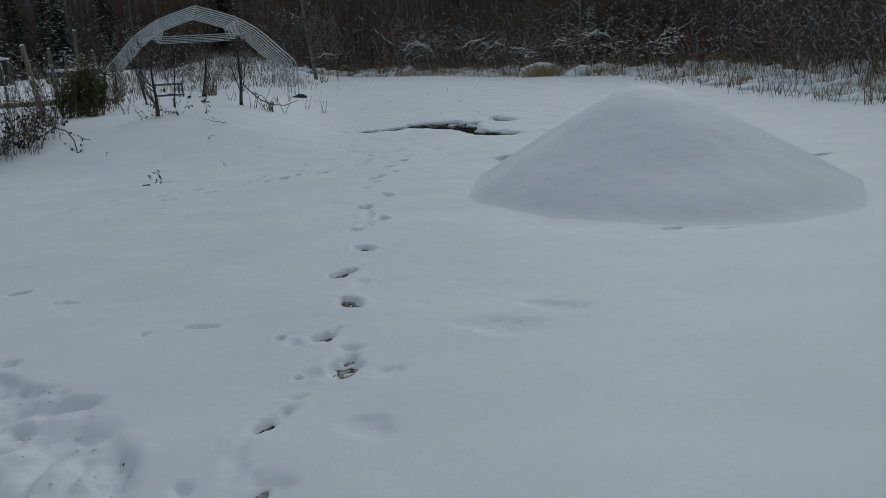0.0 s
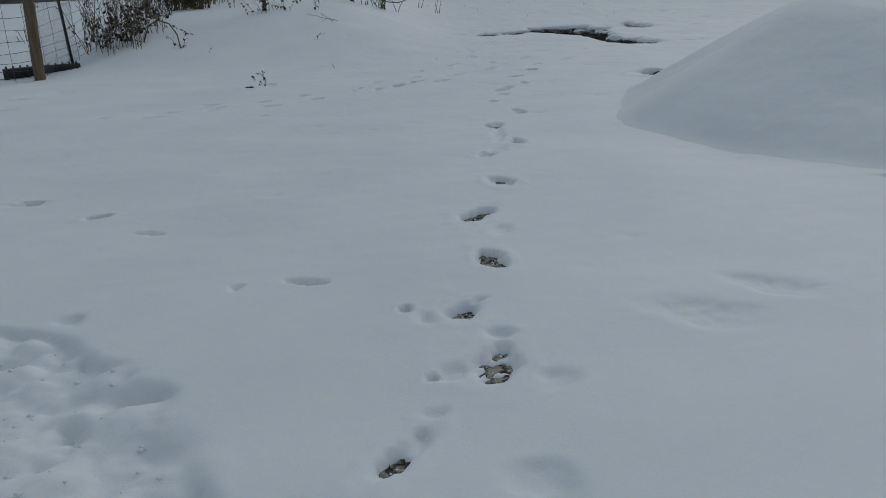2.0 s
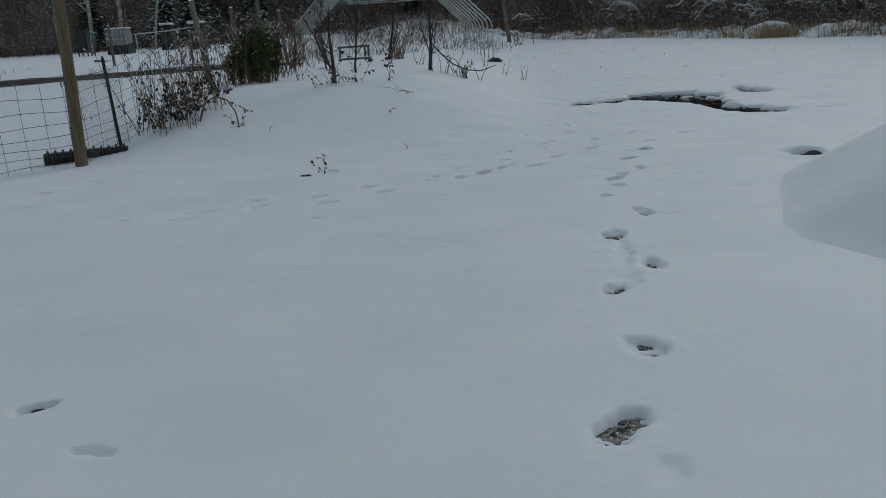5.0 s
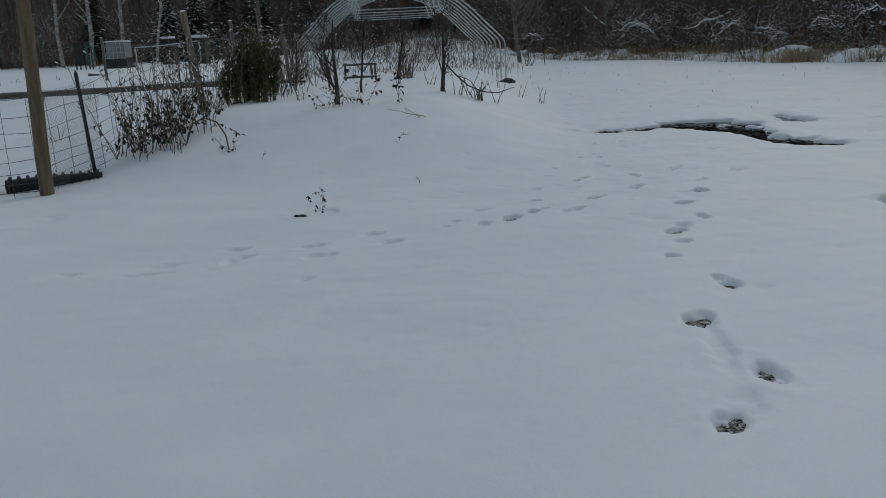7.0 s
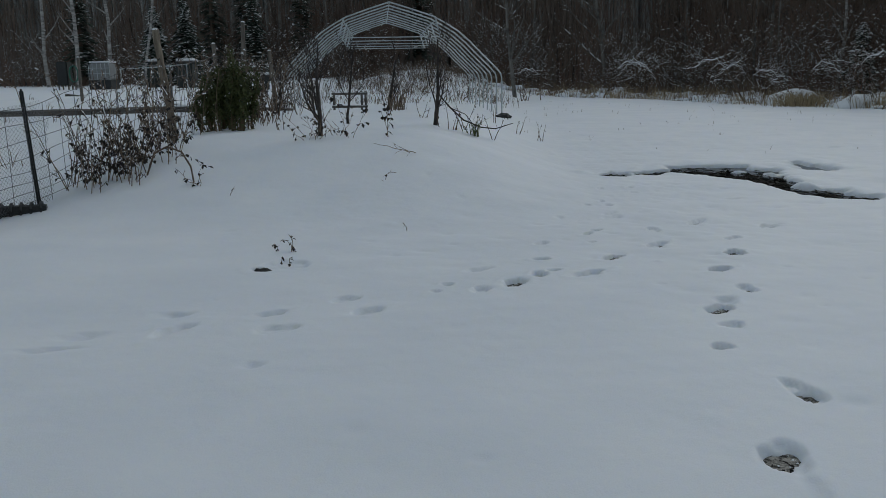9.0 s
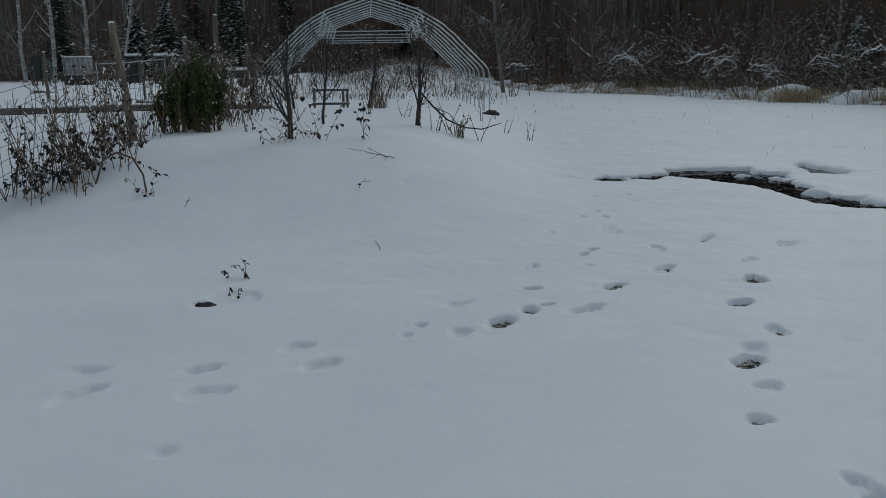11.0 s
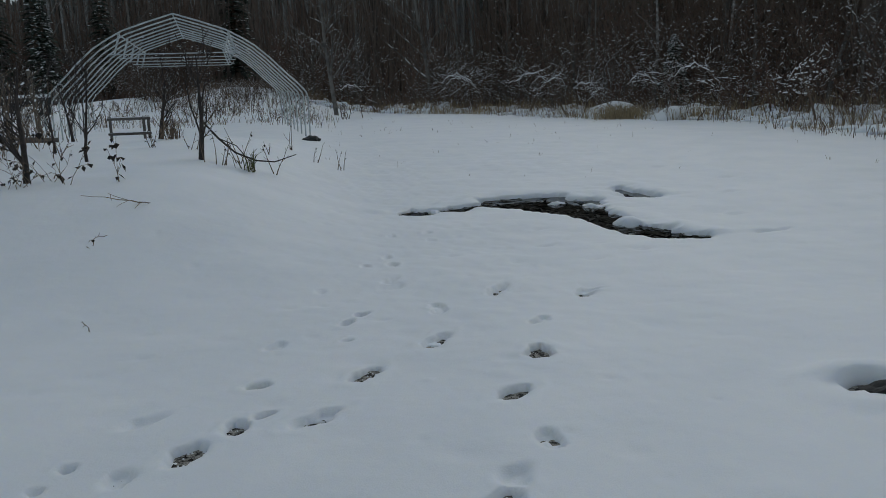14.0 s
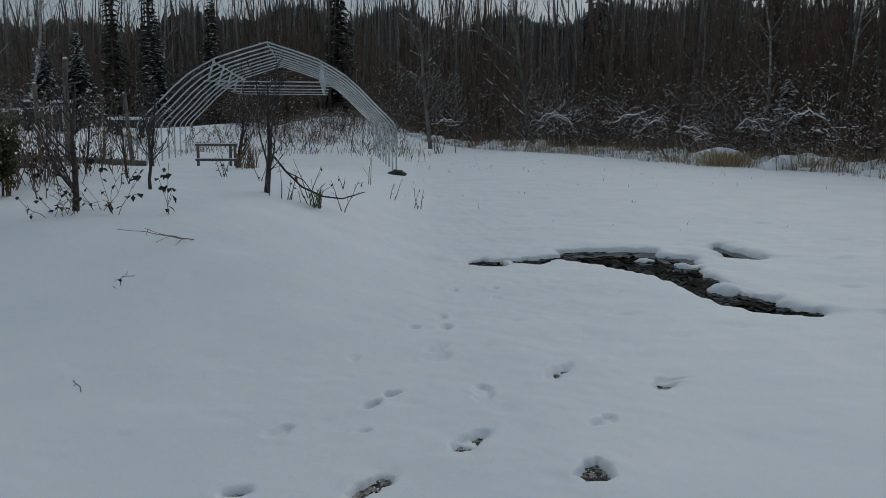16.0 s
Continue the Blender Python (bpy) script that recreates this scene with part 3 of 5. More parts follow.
def pile_sheet(x, y):
    h = pile_height(x, y).reshape(len(PY), len(PX))
    for k in range(44):
        p = np.pad(h, 1, mode="edge")
        h = (p[:-2, 1:-1] + p[2:, 1:-1] + p[1:-1, :-2] + p[1:-1, 2:] + 2 * h) / 6
    h = h.ravel()
    toe = 0.5 * (h + np.sqrt(h * h + 0.0025)) - 0.012
    return land(x, y) - 0.012 + toe + 0.022 * wavy(x, y, 0.5, 41) * step(0.0, 0.2, h) + 0.005 * wavy(x, y, 2.2, 42) * (h > 0) - 0.25 * step(-0.035, -0.12, h)


tagged(part("snow_mound", [sheet(PX, PY, pile_sheet)], SNOW, label="tall heap buried under smooth fresh snow", smooth=True), category="snow mound")

# bits of dead grass, leaf and fallen snow in the deeper prints
rng = random.Random(17)
gv, gf, cv, cf = [], [], [], []
for cx, cy, ln, wd, head, deep, bare in PRINTS:
    if bare < 0.15 or cy > 15:
        continue
    a = math.radians(head)
    for k in range(int(14 + 620 * bare * ln * wd)):
        u, v = rng.uniform(-0.40, 0.40) * ln, rng.uniform(-0.36, 0.36) * wd
        x, y = cx + u * math.sin(a) + v * math.cos(a), cy + u * math.cos(a) - v * math.sin(a)
        z = land_at(x, y) - (0.088 if cx < -0.7 and cy < 4 else 0.042)
        if k % 5 < 2 and cx > -0.8:
            q, l = rng.uniform(0, 6.28), rng.uniform(0.006, 0.028)
            c, s, o = math.cos(q), math.sin(q), len(gv)
            w = rng.uniform(0.002, 0.006)
            gv += [(x - c * l, y - s * l, z), (x + s * w, y - c * w, z + rng.uniform(0.003, 0.014)), (x + c * l, y + s * l, z + rng.uniform(0, 0.012)), (x - s * w, y + c * w, z + 0.004)]
            gf.append((o, o + 1, o + 2, o + 3))
        else:
            r, o = rng.uniform(0.004, 0.013), len(cv)
            cv += [(x + r * dx * rng.uniform(0.6, 1.2), y + r * dy * rng.uniform(0.6, 1.2), z + r * dz * rng.uniform(0.5, 0.9)) for dx, dy, dz in ((1, 0, 0), (0, 1, 0), (-1, 0, 0), (0, -1, 0), (0, 0, 1), (0, 0, -1))]
            cf += [(o, o + 1, o + 4), (o + 1, o + 2, o + 4), (o + 2, o + 3, o + 4), (o + 3, o, o + 4), (o + 1, o, o + 5), (o + 2, o + 1, o + 5), (o + 3, o + 2, o + 5), (o, o + 3, o + 5)]
at = np.array([(rng.uniform(-2.3, -0.62), rng.uniform(2.95, 4.6)) for k in range(150)])
at = at[trodden(at[:, 0], at[:, 1]) > 0.9]
for (x, y), z in zip(at, snow_sheet(at[:, 0].copy(), at[:, 1].copy())):
    r, o = rng.uniform(0.006, 0.020), len(cv)
    cv += [(x + r * dx * rng.uniform(0.6, 1.2), y + r * dy * rng.uniform(0.6, 1.2), z + r * dz * rng.uniform(0.5, 0.9)) for dx, dy, dz in ((1, 0, 0), (0, 1, 0), (-1, 0, 0), (0, -1, 0), (0, 0, 1), (0, 0, -1))]
    cf += [(o, o + 1, o + 4), (o + 1, o + 2, o + 4), (o + 2, o + 3, o + 4), (o + 3, o, o + 4), (o + 1, o, o + 5), (o + 2, o + 1, o + 5), (o + 3, o + 2, o + 5), (o, o + 3, o + 5)]
tagged(part("grass_bits", [(gv, gf, 0)], DEAD_LEAF, label="flattened dead grass at the bottom of footprints"), category="grass", kind="stuff")
tagged(part("snow_crumbs", [(cv, cf, 0)], CRUST, label="crumbs of broken snow in the footprints", smooth=True), category="snow", kind="stuff")


# ---------- plants: branch growing ----------
def grow(rg, start, way, length, radius, level, out, kids, bend=0.12, lift=0.05, pieces=4, spread=0.9, shrink=0.55):
    """Add the pieces of a branch and of its side branches to out: p0, p1, r0, r1, level."""
    p, d = Vector(start), Vector(way).normalized()
    for i in range(pieces):
        d = (d + Vector((rg.gauss(0, bend), rg.gauss(0, bend), rg.gauss(0, bend) + lift))).normalized()
        q = p + d * (length / pieces)
        ra, rb = radius * (1 - 0.8 * i / pieces), radius * (1 - 0.8 * (i + 1) / pieces)
        out.append((p[:], q[:], ra, rb, level))
        if kids and (i > 0 or level > 0):
            for k in range(max(0, round(kids[0] / (pieces - (level == 0)) + rg.uniform(-0.5, 0.5)))):
                side = Vector((rg.gauss(0, 1), rg.gauss(0, 1), rg.gauss(0, 0.5)))
                side = (side - d * side.dot(d)).normalized()
                at = p.lerp(q, rg.random())
                grow(rg, at, d + side * spread * rg.uniform(0.6, 1.3), length * shrink * rg.uniform(0.6, 1.2) * (1 - 0.5 * i / pieces), max(rb * 0.6, 0.003),
                     level + 1, out, kids[1:], bend, lift, max(2, pieces - 1), spread, shrink)
        p = q


def segments(out, keep):
    rows = [s for s in out if keep(s)]
    return [np.array([s[i] for s in rows]) for i in range(4)] if rows else None


def branch_pieces(out, rg, snow=0.35, sides=3, thin=0.004, high=0.012, slot=0, snow_slot=1, flat=0.8):
    a = segments(out, lambda s: True)
    res = [tubes(a[0], a[1], np.maximum(a[2], thin), np.maximum(a[3], thin * 0.7), sides, slot)]
    b = segments(out, lambda s: abs(s[1][2] - s[0][2]) < flat * (Vector(s[1]) - Vector(s[0])).length and s[4] > 0 and rg.random() < snow)
    if b:
        res.append(snow_caps(b[0], b[1], np.maximum(b[2], thin) * 1.15, high, snow_slot))
    return res


def far_pieces(out, rg, snow, thin=0.008, high=0.02, times=2):
    a = segments(out, lambda s: s[4] == 0)
    res = [tubes(a[0], a[1], np.maximum(a[2], thin * 1.3), np.maximum(a[3], thin), 3, 0)]
    b = segments(out, lambda s: s[4] > 0)
    res.append(ribbons(b[0], b[1], np.maximum(b[2], thin), np.maximum(b[3], thin * 0.7), 0, 7))
    c = segments(out, lambda s: abs(s[1][2] - s[0][2]) < 0.85 * (Vector(s[1]) - Vector(s[0])).length and s[4] > 0 and rg.random() < snow)
    if c:
        res.append(clots(c[0], c[1], np.maximum(c[2], thin), high, 1, 13, times))
    return res


# ---------- the edge of the woods ----------
EDGE = [(-75, 52), (-40, 60), (-20, 62), (-6, 60), (3, 57), (8.6, 50.5), (11.9, 39.5), (14.6, 34), (14.2, 26), (13.6, 17), (17, 8), (26, -4)]


def edge_place(s, deep):
    """A point that lies deep metres into the woods, at s (0..1) along their edge."""
    ls = [math.dist(a, b) for a, b in zip(EDGE, EDGE[1:])]
    d = s * sum(ls)
    for (a, b), l in zip(zip(EDGE, EDGE[1:]), ls):
        if d <= l:
            ux, uy = (b[0] - a[0]) / l, (b[1] - a[1]) / l
            return a[0] + ux * d - uy * deep, a[1] + uy * d + ux * deep
        d -= l
    return EDGE[-1]


def clear(x, y):
    """In the open strip that climbs behind the hoop house."""
    return abs(x + 3.2 + 0.02 * (y - 60)) < 2.0 and 50 < y < 69


def wood_place(rg, s0, s1, d0, d1):
    while True:
        x, y = edge_place(rg.uniform(s0, s1), rg.uniform(d0, d1))
        if not clear(x, y):
            return x, y


def spot(rg, x, y, low=0.85, high=1.2, sink=0.03):
    k = rg.uniform(low, high)
    return pose(x, y, land_at(x, y) - sink, 0, 0, rg.uniform(0, 360)) @ Matrix.Diagonal((k, k, k * rg.uniform(0.85, 1.15), 1))


def shrub(seed, stems, tall, snow, kids=(7, 3)):
    rg, out = random.Random(seed), []
    for k in range(stems):
        a, r = rg.uniform(0, 6.28), rg.uniform(0, 1.1)
        st = (math.cos(a) * r, math.sin(a) * r, 0)
        grow(rg, st, (math.cos(a) * 0.22 + rg.gauss(0, 0.14), math.sin(a) * 0.22 + rg.gauss(0, 0.14), 1), tall * rg.uniform(0.5, 1.1), rg.uniform(0.014, 0.03), 0, out, kids, 0.2, 0.06, 4, 0.8, 0.36)
    return far_pieces(out, rg, snow, high=0.015, times=2 if tall < 4 else 1)


rw = random.Random(11)
BRUSH = [(9, 2.6, 95, BROWN_BARK, 0.34, 2.0, 5), (8, 3.6, 115, GREY_BARK, 0.40, 2.4, 8), (8, 4.8, 130, RED_TWIG, 0.14, 3.5, 12), (8, 6.0, 160, BROWN_BARK, 0.06, 4.5, 14), (9, 2.0, 50, RED_TWIG, 0.34, 1.6, 4), (8, 8.5, 150, RED_TWIG, 0.0, 6, 18)]
for variant, (stems, tall, count, material, snow, d0, d1) in enumerate(BRUSH):
    for half in (0, 1):
        pieces = shrub(100 + 2 * variant + half, stems, tall, snow)
        places = [spot(rw, *wood_place(rw, 0.36 if tall > 5.5 else 0.0, 0.97 if tall > 5.5 else 1.0, d0, d1), 0.75, 1.25) for k in range(count // 2)]
        tagged(part("thicket", joined(pieces, places), [material, CRUST], label="bare brown brushwood dusted with snow"), category="thicket", kind="stuff")


def tall_tree(seed, tall, radius, kids):
    rg, out = random.Random(seed), []
    grow(rg, (0, 0, 0), (rg.gauss(0, 0.03), rg.gauss(0, 0.03), 1), tall, radius, 0, out, kids, 0.035, 0.02, 7, 0.9, 0.2)
    return out, rg


for variant, (material, tall, count) in enumerate([(GREY_BARK, 14, 70), (BROWN_BARK, 12, 90), (BIRCH_BARK, 14, 14), (GREY_BARK, 10, 80), (BROWN_BARK, 9, 70), (GREY_BARK, 12, 50)]):
    out, rg = tall_tree(200 + variant, tall, 0.10 if tall > 11 else 0.065, (16, 4))
    pieces = far_pieces(out, rg, 0.03, 0.012)
    places = [spot(rw, *wood_place(rw, 0, 1, 4, 32), 0.8, 1.15) for k in range(count)]
    tagged(part("far_woods", joined(pieces, places), [material, CRUST], label="bare leafless trees standing close together"), category="woods", kind="stuff")

# the fine twigs that fill the thicket, and the snow caught in them
for band, (n, low, top, d0, d1, material) in enumerate([(16000, 0.3, 3.6, 2.0, 8, BROWN_BARK), (18000, 1.2, 7.5, 4, 14, RED_TWIG), (9000, 0.3, 3.8, 2.2, 9, GREY_BARK)]):
    at = np.array([wood_place(rw, 0.30, 1.0, d0, d1) for k in range(n)])
    rs = np.random.RandomState(60 + band)
    z = land(at[:, 0], at[:, 1]) + low + (top - low) * rs.random_sample(n) ** 1.3
    ln, a = rs.uniform(0.2, 0.75, n), rs.uniform(0, 6.28, n)
    t0 = np.column_stack([at, z])
    t1 = t0 + np.column_stack([np.cos(a) * ln * 0.7, np.sin(a) * ln * 0.7, ln * rs.uniform(-0.15, 0.8, n)])
    flat = (np.abs(t1[:, 2] - t0[:, 2]) < (0.20, 0.03, 0.26)[band]) & (wavy(at[:, 0], at[:, 1] + 1.5 * z, 0.35, 50 + band) > 0.12)
    pieces = [ribbons(t0, t1, 0.010, 0.005, 0, 30 + band), clots(t0[flat], t1[flat], 0.009, 0.018, 1, 31 + band, 1)]
    tagged(part("thicket_twigs", pieces, [material, CRUST], label="fine bare twigs flecked with snow"), category="thicket", kind="stuff")

# the mass of the woods behind: slim stems close together, and dark undergrowth at their feet
WOODS = mat("distant_woods", (0.036, 0.029, 0.024), (0.16, 0.128, 0.105), 1.2, 0.95, 0.4, fine=9.0, stretch=(2, 2, 0.35), island=0.5, dist=0.3)
q0, q1, ra, rb, t0, t1 = [], [], [], [], [], []
for k in range(9000):
    x, y = edge_place(rw.random() if k % 3 else rw.uniform(0.5, 0.97), rw.uniform(9, 42))
    if x < -7 and k % 5 < 2:
        continue
    z, h = land_at(x, y) - 0.2, rw.uniform(4.5, 14.2) * rw.uniform(0.75, 1.2)
    w = rw.uniform(0.022, 0.085) * (0.6 + h / 14)
    lx, ly = rw.gauss(0, 0.10) * h, rw.gauss(0, 0.10) * h
    a, b, c = (x, y, z), (x + lx * 0.35, y + ly * 0.35, z + h * 0.5), (x + lx, y + ly, z + h)
    q0 += [a, b]
    q1 += [b, c]
    ra += [w, w * 0.75]
    rb += [w * 0.75, w * 0.12]
    for j in range(5):
        u = rw.uniform(0.35, 0.98)
        m = (x + lx * u * u, y + ly * u * u, z + h * u)
        ln = rw.uniform(0.5, 1.5) * (1.25 - u)
        t0.append(m)
        t1.append((m[0] + rw.gauss(0, 0.6) * ln, m[1] + rw.gauss(0, 0.6) * ln, m[2] + ln * rw.uniform(0.3, 1.1)))
tagged(part("far_stems", [tubes(q0, q1, np.array(ra), np.array(rb), 3), ribbons(t0, t1, 0.016, 0.006, 0, 9)], WOODS, label="close-set dark stems deep in the woods"), category="woods", kind="stuff")
bv, bf = [], []
for i in range(2400):
    s = min(0.9999, (i + 0.5) / 2400)
    x, y = edge_place(s, 27 + 3 * math.sin(i * 0.2) + rw.uniform(-1.5, 1.5))
    h = 3.4 + 0.5 * math.sin(i * 0.019 + 1) + 0.4 * math.sin(i * 0.07) + abs(rw.gauss(0, 0.9))
    z = land_at(x, y) - 0.3
    bv += [(x, y, z), (x, y, z + h * 0.6), (x + rw.uniform(-0.2, 0.2), y, z + h)]
    if i:
        for j in (0, 1):
            a = 3 * i + j
            bf.append((a - 3, a, a + 1, a - 2))
tagged(part("backdrop", [(bv, bf, 0)], WOODS, label="dark mass of undergrowth in the distance"), category="woods", kind="structure")


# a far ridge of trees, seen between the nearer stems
# the haze of distance is put into this pale base colour
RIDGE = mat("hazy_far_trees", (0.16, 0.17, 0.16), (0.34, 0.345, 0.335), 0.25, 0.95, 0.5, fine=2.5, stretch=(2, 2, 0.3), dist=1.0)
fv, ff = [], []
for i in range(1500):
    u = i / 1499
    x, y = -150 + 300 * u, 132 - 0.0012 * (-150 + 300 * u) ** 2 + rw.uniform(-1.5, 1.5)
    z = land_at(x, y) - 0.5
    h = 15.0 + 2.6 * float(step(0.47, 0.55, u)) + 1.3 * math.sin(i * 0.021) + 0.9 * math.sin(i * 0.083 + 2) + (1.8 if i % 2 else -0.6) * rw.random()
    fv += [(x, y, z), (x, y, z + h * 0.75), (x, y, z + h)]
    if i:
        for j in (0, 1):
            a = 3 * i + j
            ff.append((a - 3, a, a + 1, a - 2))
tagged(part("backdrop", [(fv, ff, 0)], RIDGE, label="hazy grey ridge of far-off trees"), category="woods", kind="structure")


# ---------- spruces ----------
def spruce_pieces(seed, tall, wide, snow):
    """Needle sprays and their snow, as pieces in slots 0 and 1."""
    rg = random.Random(seed)
    nv, nf, sv, sf = [], [], [], []
    z = 0.10 * tall
    while z < tall * 0.985:
        reach = wide * (1 - z / tall) ** 0.8 * rg.uniform(0.8, 1.15) + 0.06
        for k in range(10):
            a = rg.uniform(0, 6.28)
            ln, droop = reach * rg.uniform(0.6, 1.1), rg.uniform(0.25, 0.6)
            c, s = math.cos(a), math.sin(a)
            for j in range(7):
                t = (j + 0.7) / 7
                px, py, pz = c * ln * t, s * ln * t, z - droop * ln * t * t
                w, l2 = ln * 0.34 * (1.15 - t) + 0.08, ln * 0.26 + 0.06
                for sg in (-1, 1):
                    o = len(nv)
                    tip = (px + c * l2 * 0.8 - s * w * sg, py + s * l2 * 0.8 + c * w * sg, pz - rg.uniform(0.02, 0.16) * ln)
                    nv += [(px, py, pz + 0.02), tip, (px + c * l2, py + s * l2, pz - 0.05 * ln)]
                    nf.append((o, o + 1, o + 2))
                if rg.random() < snow * 0.5:
                    o = len(sv)
                    ww, up = w * rg.uniform(0.3, 0.6), 0.035
                    sv += [(px - s * ww, py + c * ww, pz), (px + s * ww, py - c * ww, pz), (px + c * l2 - s * ww * 0.6, py + s * l2 + c * ww * 0.6, pz - 0.06 * ln),
                           (px + c * l2 + s * ww * 0.6, py + s * l2 - c * ww * 0.6, pz - 0.06 * ln), (px + c * l2 * 0.5, py + s * l2 * 0.5, pz + up)]
                    sf += [(o, o + 4, o + 1), (o, o + 2, o + 4), (o + 1, o + 4, o + 3), (o + 2, o + 3, o + 4)]
        z += tall * rg.uniform(0.018, 0.028)
    return (np.array(nv), np.array(nf), 0), (np.array(sv), np.array(sf), 0)


def spruce(x, y, tall, wide, snow, seed, label):
    th = thing("spruce_tree", label, "spruce", (x, y, land_at(x, y) - 0.05), group="spruces at the wood's edge")
    needles, cover = spruce_pieces(seed, tall, wide, snow)
    part("trunk", [sweep([(0, 0, 0), (0, 0, tall * 0.5), (0, 0, tall * 0.97)], np.array([0.02 * tall, 0.012 * tall, 0.01]), 7)], BROWN_BARK, th)
    tagged(part("crown", [needles], NEEDLE, th, "dark drooping needle branches"), kind="stuff")
    tagged(part("snow_cover", [cover], CRUST, th, "white pads of snow"), kind="stuff")
    return th


for x, y, tall, wide, snow, seed in [(13.7, 65.6, 13.5, 1.8, 0.10, 1), (-4.1, 72, 12.5, 1.6, 0.22, 2), (22.5, 58, 14, 2.1, 0.08, 3), (-17.2, 56.6, 5.4, 1.3, 0.65, 4), (-18.9, 56.1, 4.8, 1.2, 0.65, 5),
                                    (-18.0, 64.8, 12, 1.05, 0.14, 6), (-15.9, 65.5, 11.5, 1.0, 0.14, 8), (-27, 64, 9, 1.2, 0.2, 9), (15.9, 41.7, 3.3, 0.75, 0.9, 10),
                                    (-14.2, 61, 7.0, 1.0, 0.4, 14), (-12.0, 66, 9.5, 1.0, 0.2, 16)]:
    spruce(x, y, tall, wide, snow, seed, "tall dark spruce at the edge of the woods" if snow < 0.3 else "young spruce laden with snow")


def bare_tree(name, label, category, x, y, tall, radius, kids, seed, material, snow=0.3, spread=0.9, shrink=0.4, lift=0.06, bend=0.08, thin=0.006, lean=(0, 0), group=""):
    """A leafless tree: trunk, branches, snow on the branches."""
    rg, out = random.Random(seed), []
    grow(rg, (0, 0, 0), (lean[0], lean[1], 1), tall, radius, 0, out, kids, bend, lift, 7, spread, shrink)
    th = thing(name, label, category, (x, y, land_at(x, y) - 0.04), group=group)
    a = segments(out, lambda s: s[4] == 0)
    part("trunk", [tubes(a[0], a[1], a[2] * 1.05, a[3], 8)], material, th, smooth=True)
    limbs, last = [], None
    for q in out:
        if q[4] == 1:
            if q[0] != last or not limbs:
                limbs.append([])
            last = q[1]
        if q[4] > 0:
            limbs[-1].append(q)
    for limb in limbs:
        b = segments(limb, lambda s: True)
        part("branch", [tubes(b[0], b[1], np.maximum(b[2], thin), np.maximum(b[3], thin * 0.7), 4)], material, th)
    c = segments(out, lambda s: abs(s[1][2] - s[0][2]) < 0.75 * (Vector(s[1]) - Vector(s[0])).length and s[4] > 0 and rg.random() < snow)
    if c:
        tagged(part("snow_cover", [clots(c[0], c[1], np.maximum(c[2], thin) * 1.1, 0.018)], CRUST, th, "thin line of clinging snow"), kind="stuff")
    return th


for x, y, tall, rad, seed, material in [(2.1, 50.5, 8.5, 0.11, 1, GREY_BARK), (15.9, 43.9, 9.0, 0.09, 2, BIRCH_BARK), (20.5, 38, 9, 0.09, 3, GREY_BARK), (-22.1, 52.5, 13, 0.13, 4, BIRCH_BARK), (-20.6, 53.2, 13, 0.12, 5, BIRCH_BARK),
                                        (-27.5, 60, 14, 0.13, 6, BIRCH_BARK), (8.0, 58, 12, 0.12, 7, GREY_BARK), (-18.9, 53.9, 12, 0.09, 8, BIRCH_BARK)]:
    bare_tree("birch_tree" if material == BIRCH_BARK else "aspen_tree", "pale slender birch with bare branches" if material == BIRCH_BARK else "grey bare tree with snow-lined branches", "tree",
              x, y, tall, rad, (12, 4) if material == BIRCH_BARK else (20, 5, 2), seed + 300, material, 0.08 if material == BIRCH_BARK else 0.45, 1.0, 0.16 if material == BIRCH_BARK else 0.34, group="bare trees at the wood's edge", thin=0.012)

# ---------- hoop house ----------
PROFILE = [(3.3, -0.25), (3.3, 0.65), (3.3, 1.22), (3.26, 1.36), (3.12, 1.52), (2.71, 1.92), (2.36, 2.28), (1.99, 2.60), (1.64, 2.82), (1.27, 3.02), (0.62, 3.24), (0.0, 3.43)]
hoops = thing("hoop_house", "bare galvanised steel hoop-house frame without its cover", "greenhouse frame", (-2.66, 31.0, 0.08), 6.0)
COUNT, GAP = 9, 1.13
for k in range(COUNT):
    y = k * GAP
    pts = [(x, y, z) for x, z in PROFILE] + [(-x, y, z) for x, z in PROFILE[-2::-1]]
    part("hoop", [sweep(pts, 0.021, 8)], GALV, hoops, smooth=True)
    if k % 2:
        continue
    part("tie_bar", [sweep([(-1.62, y + 0.05, 2.44), (0, y + 0.05, 2.44), (1.62, y + 0.05, 2.44)], 0.014, 6)], GALV, hoops, smooth=True)
    for sx in (-1, 1):
        part("brace", [sweep([(sx * 1.50, y + 0.05, 2.44), (sx * 1.42, y + 0.05, 2.7), (sx * 1.34, y + 0.05, 2.97)], 0.026, 6)], GALV, hoops, smooth=True)
for x, z in ((0, 3.40), (1.36, 2.93), (-1.36, 2.93)):
    part("purlin", [sweep([(x, -0.05, z), (x, COUNT * GAP / 2, z), (x, (COUNT - 1) * GAP + 0.05, z)], 0.017, 6)], GALV, hoops, smooth=True)


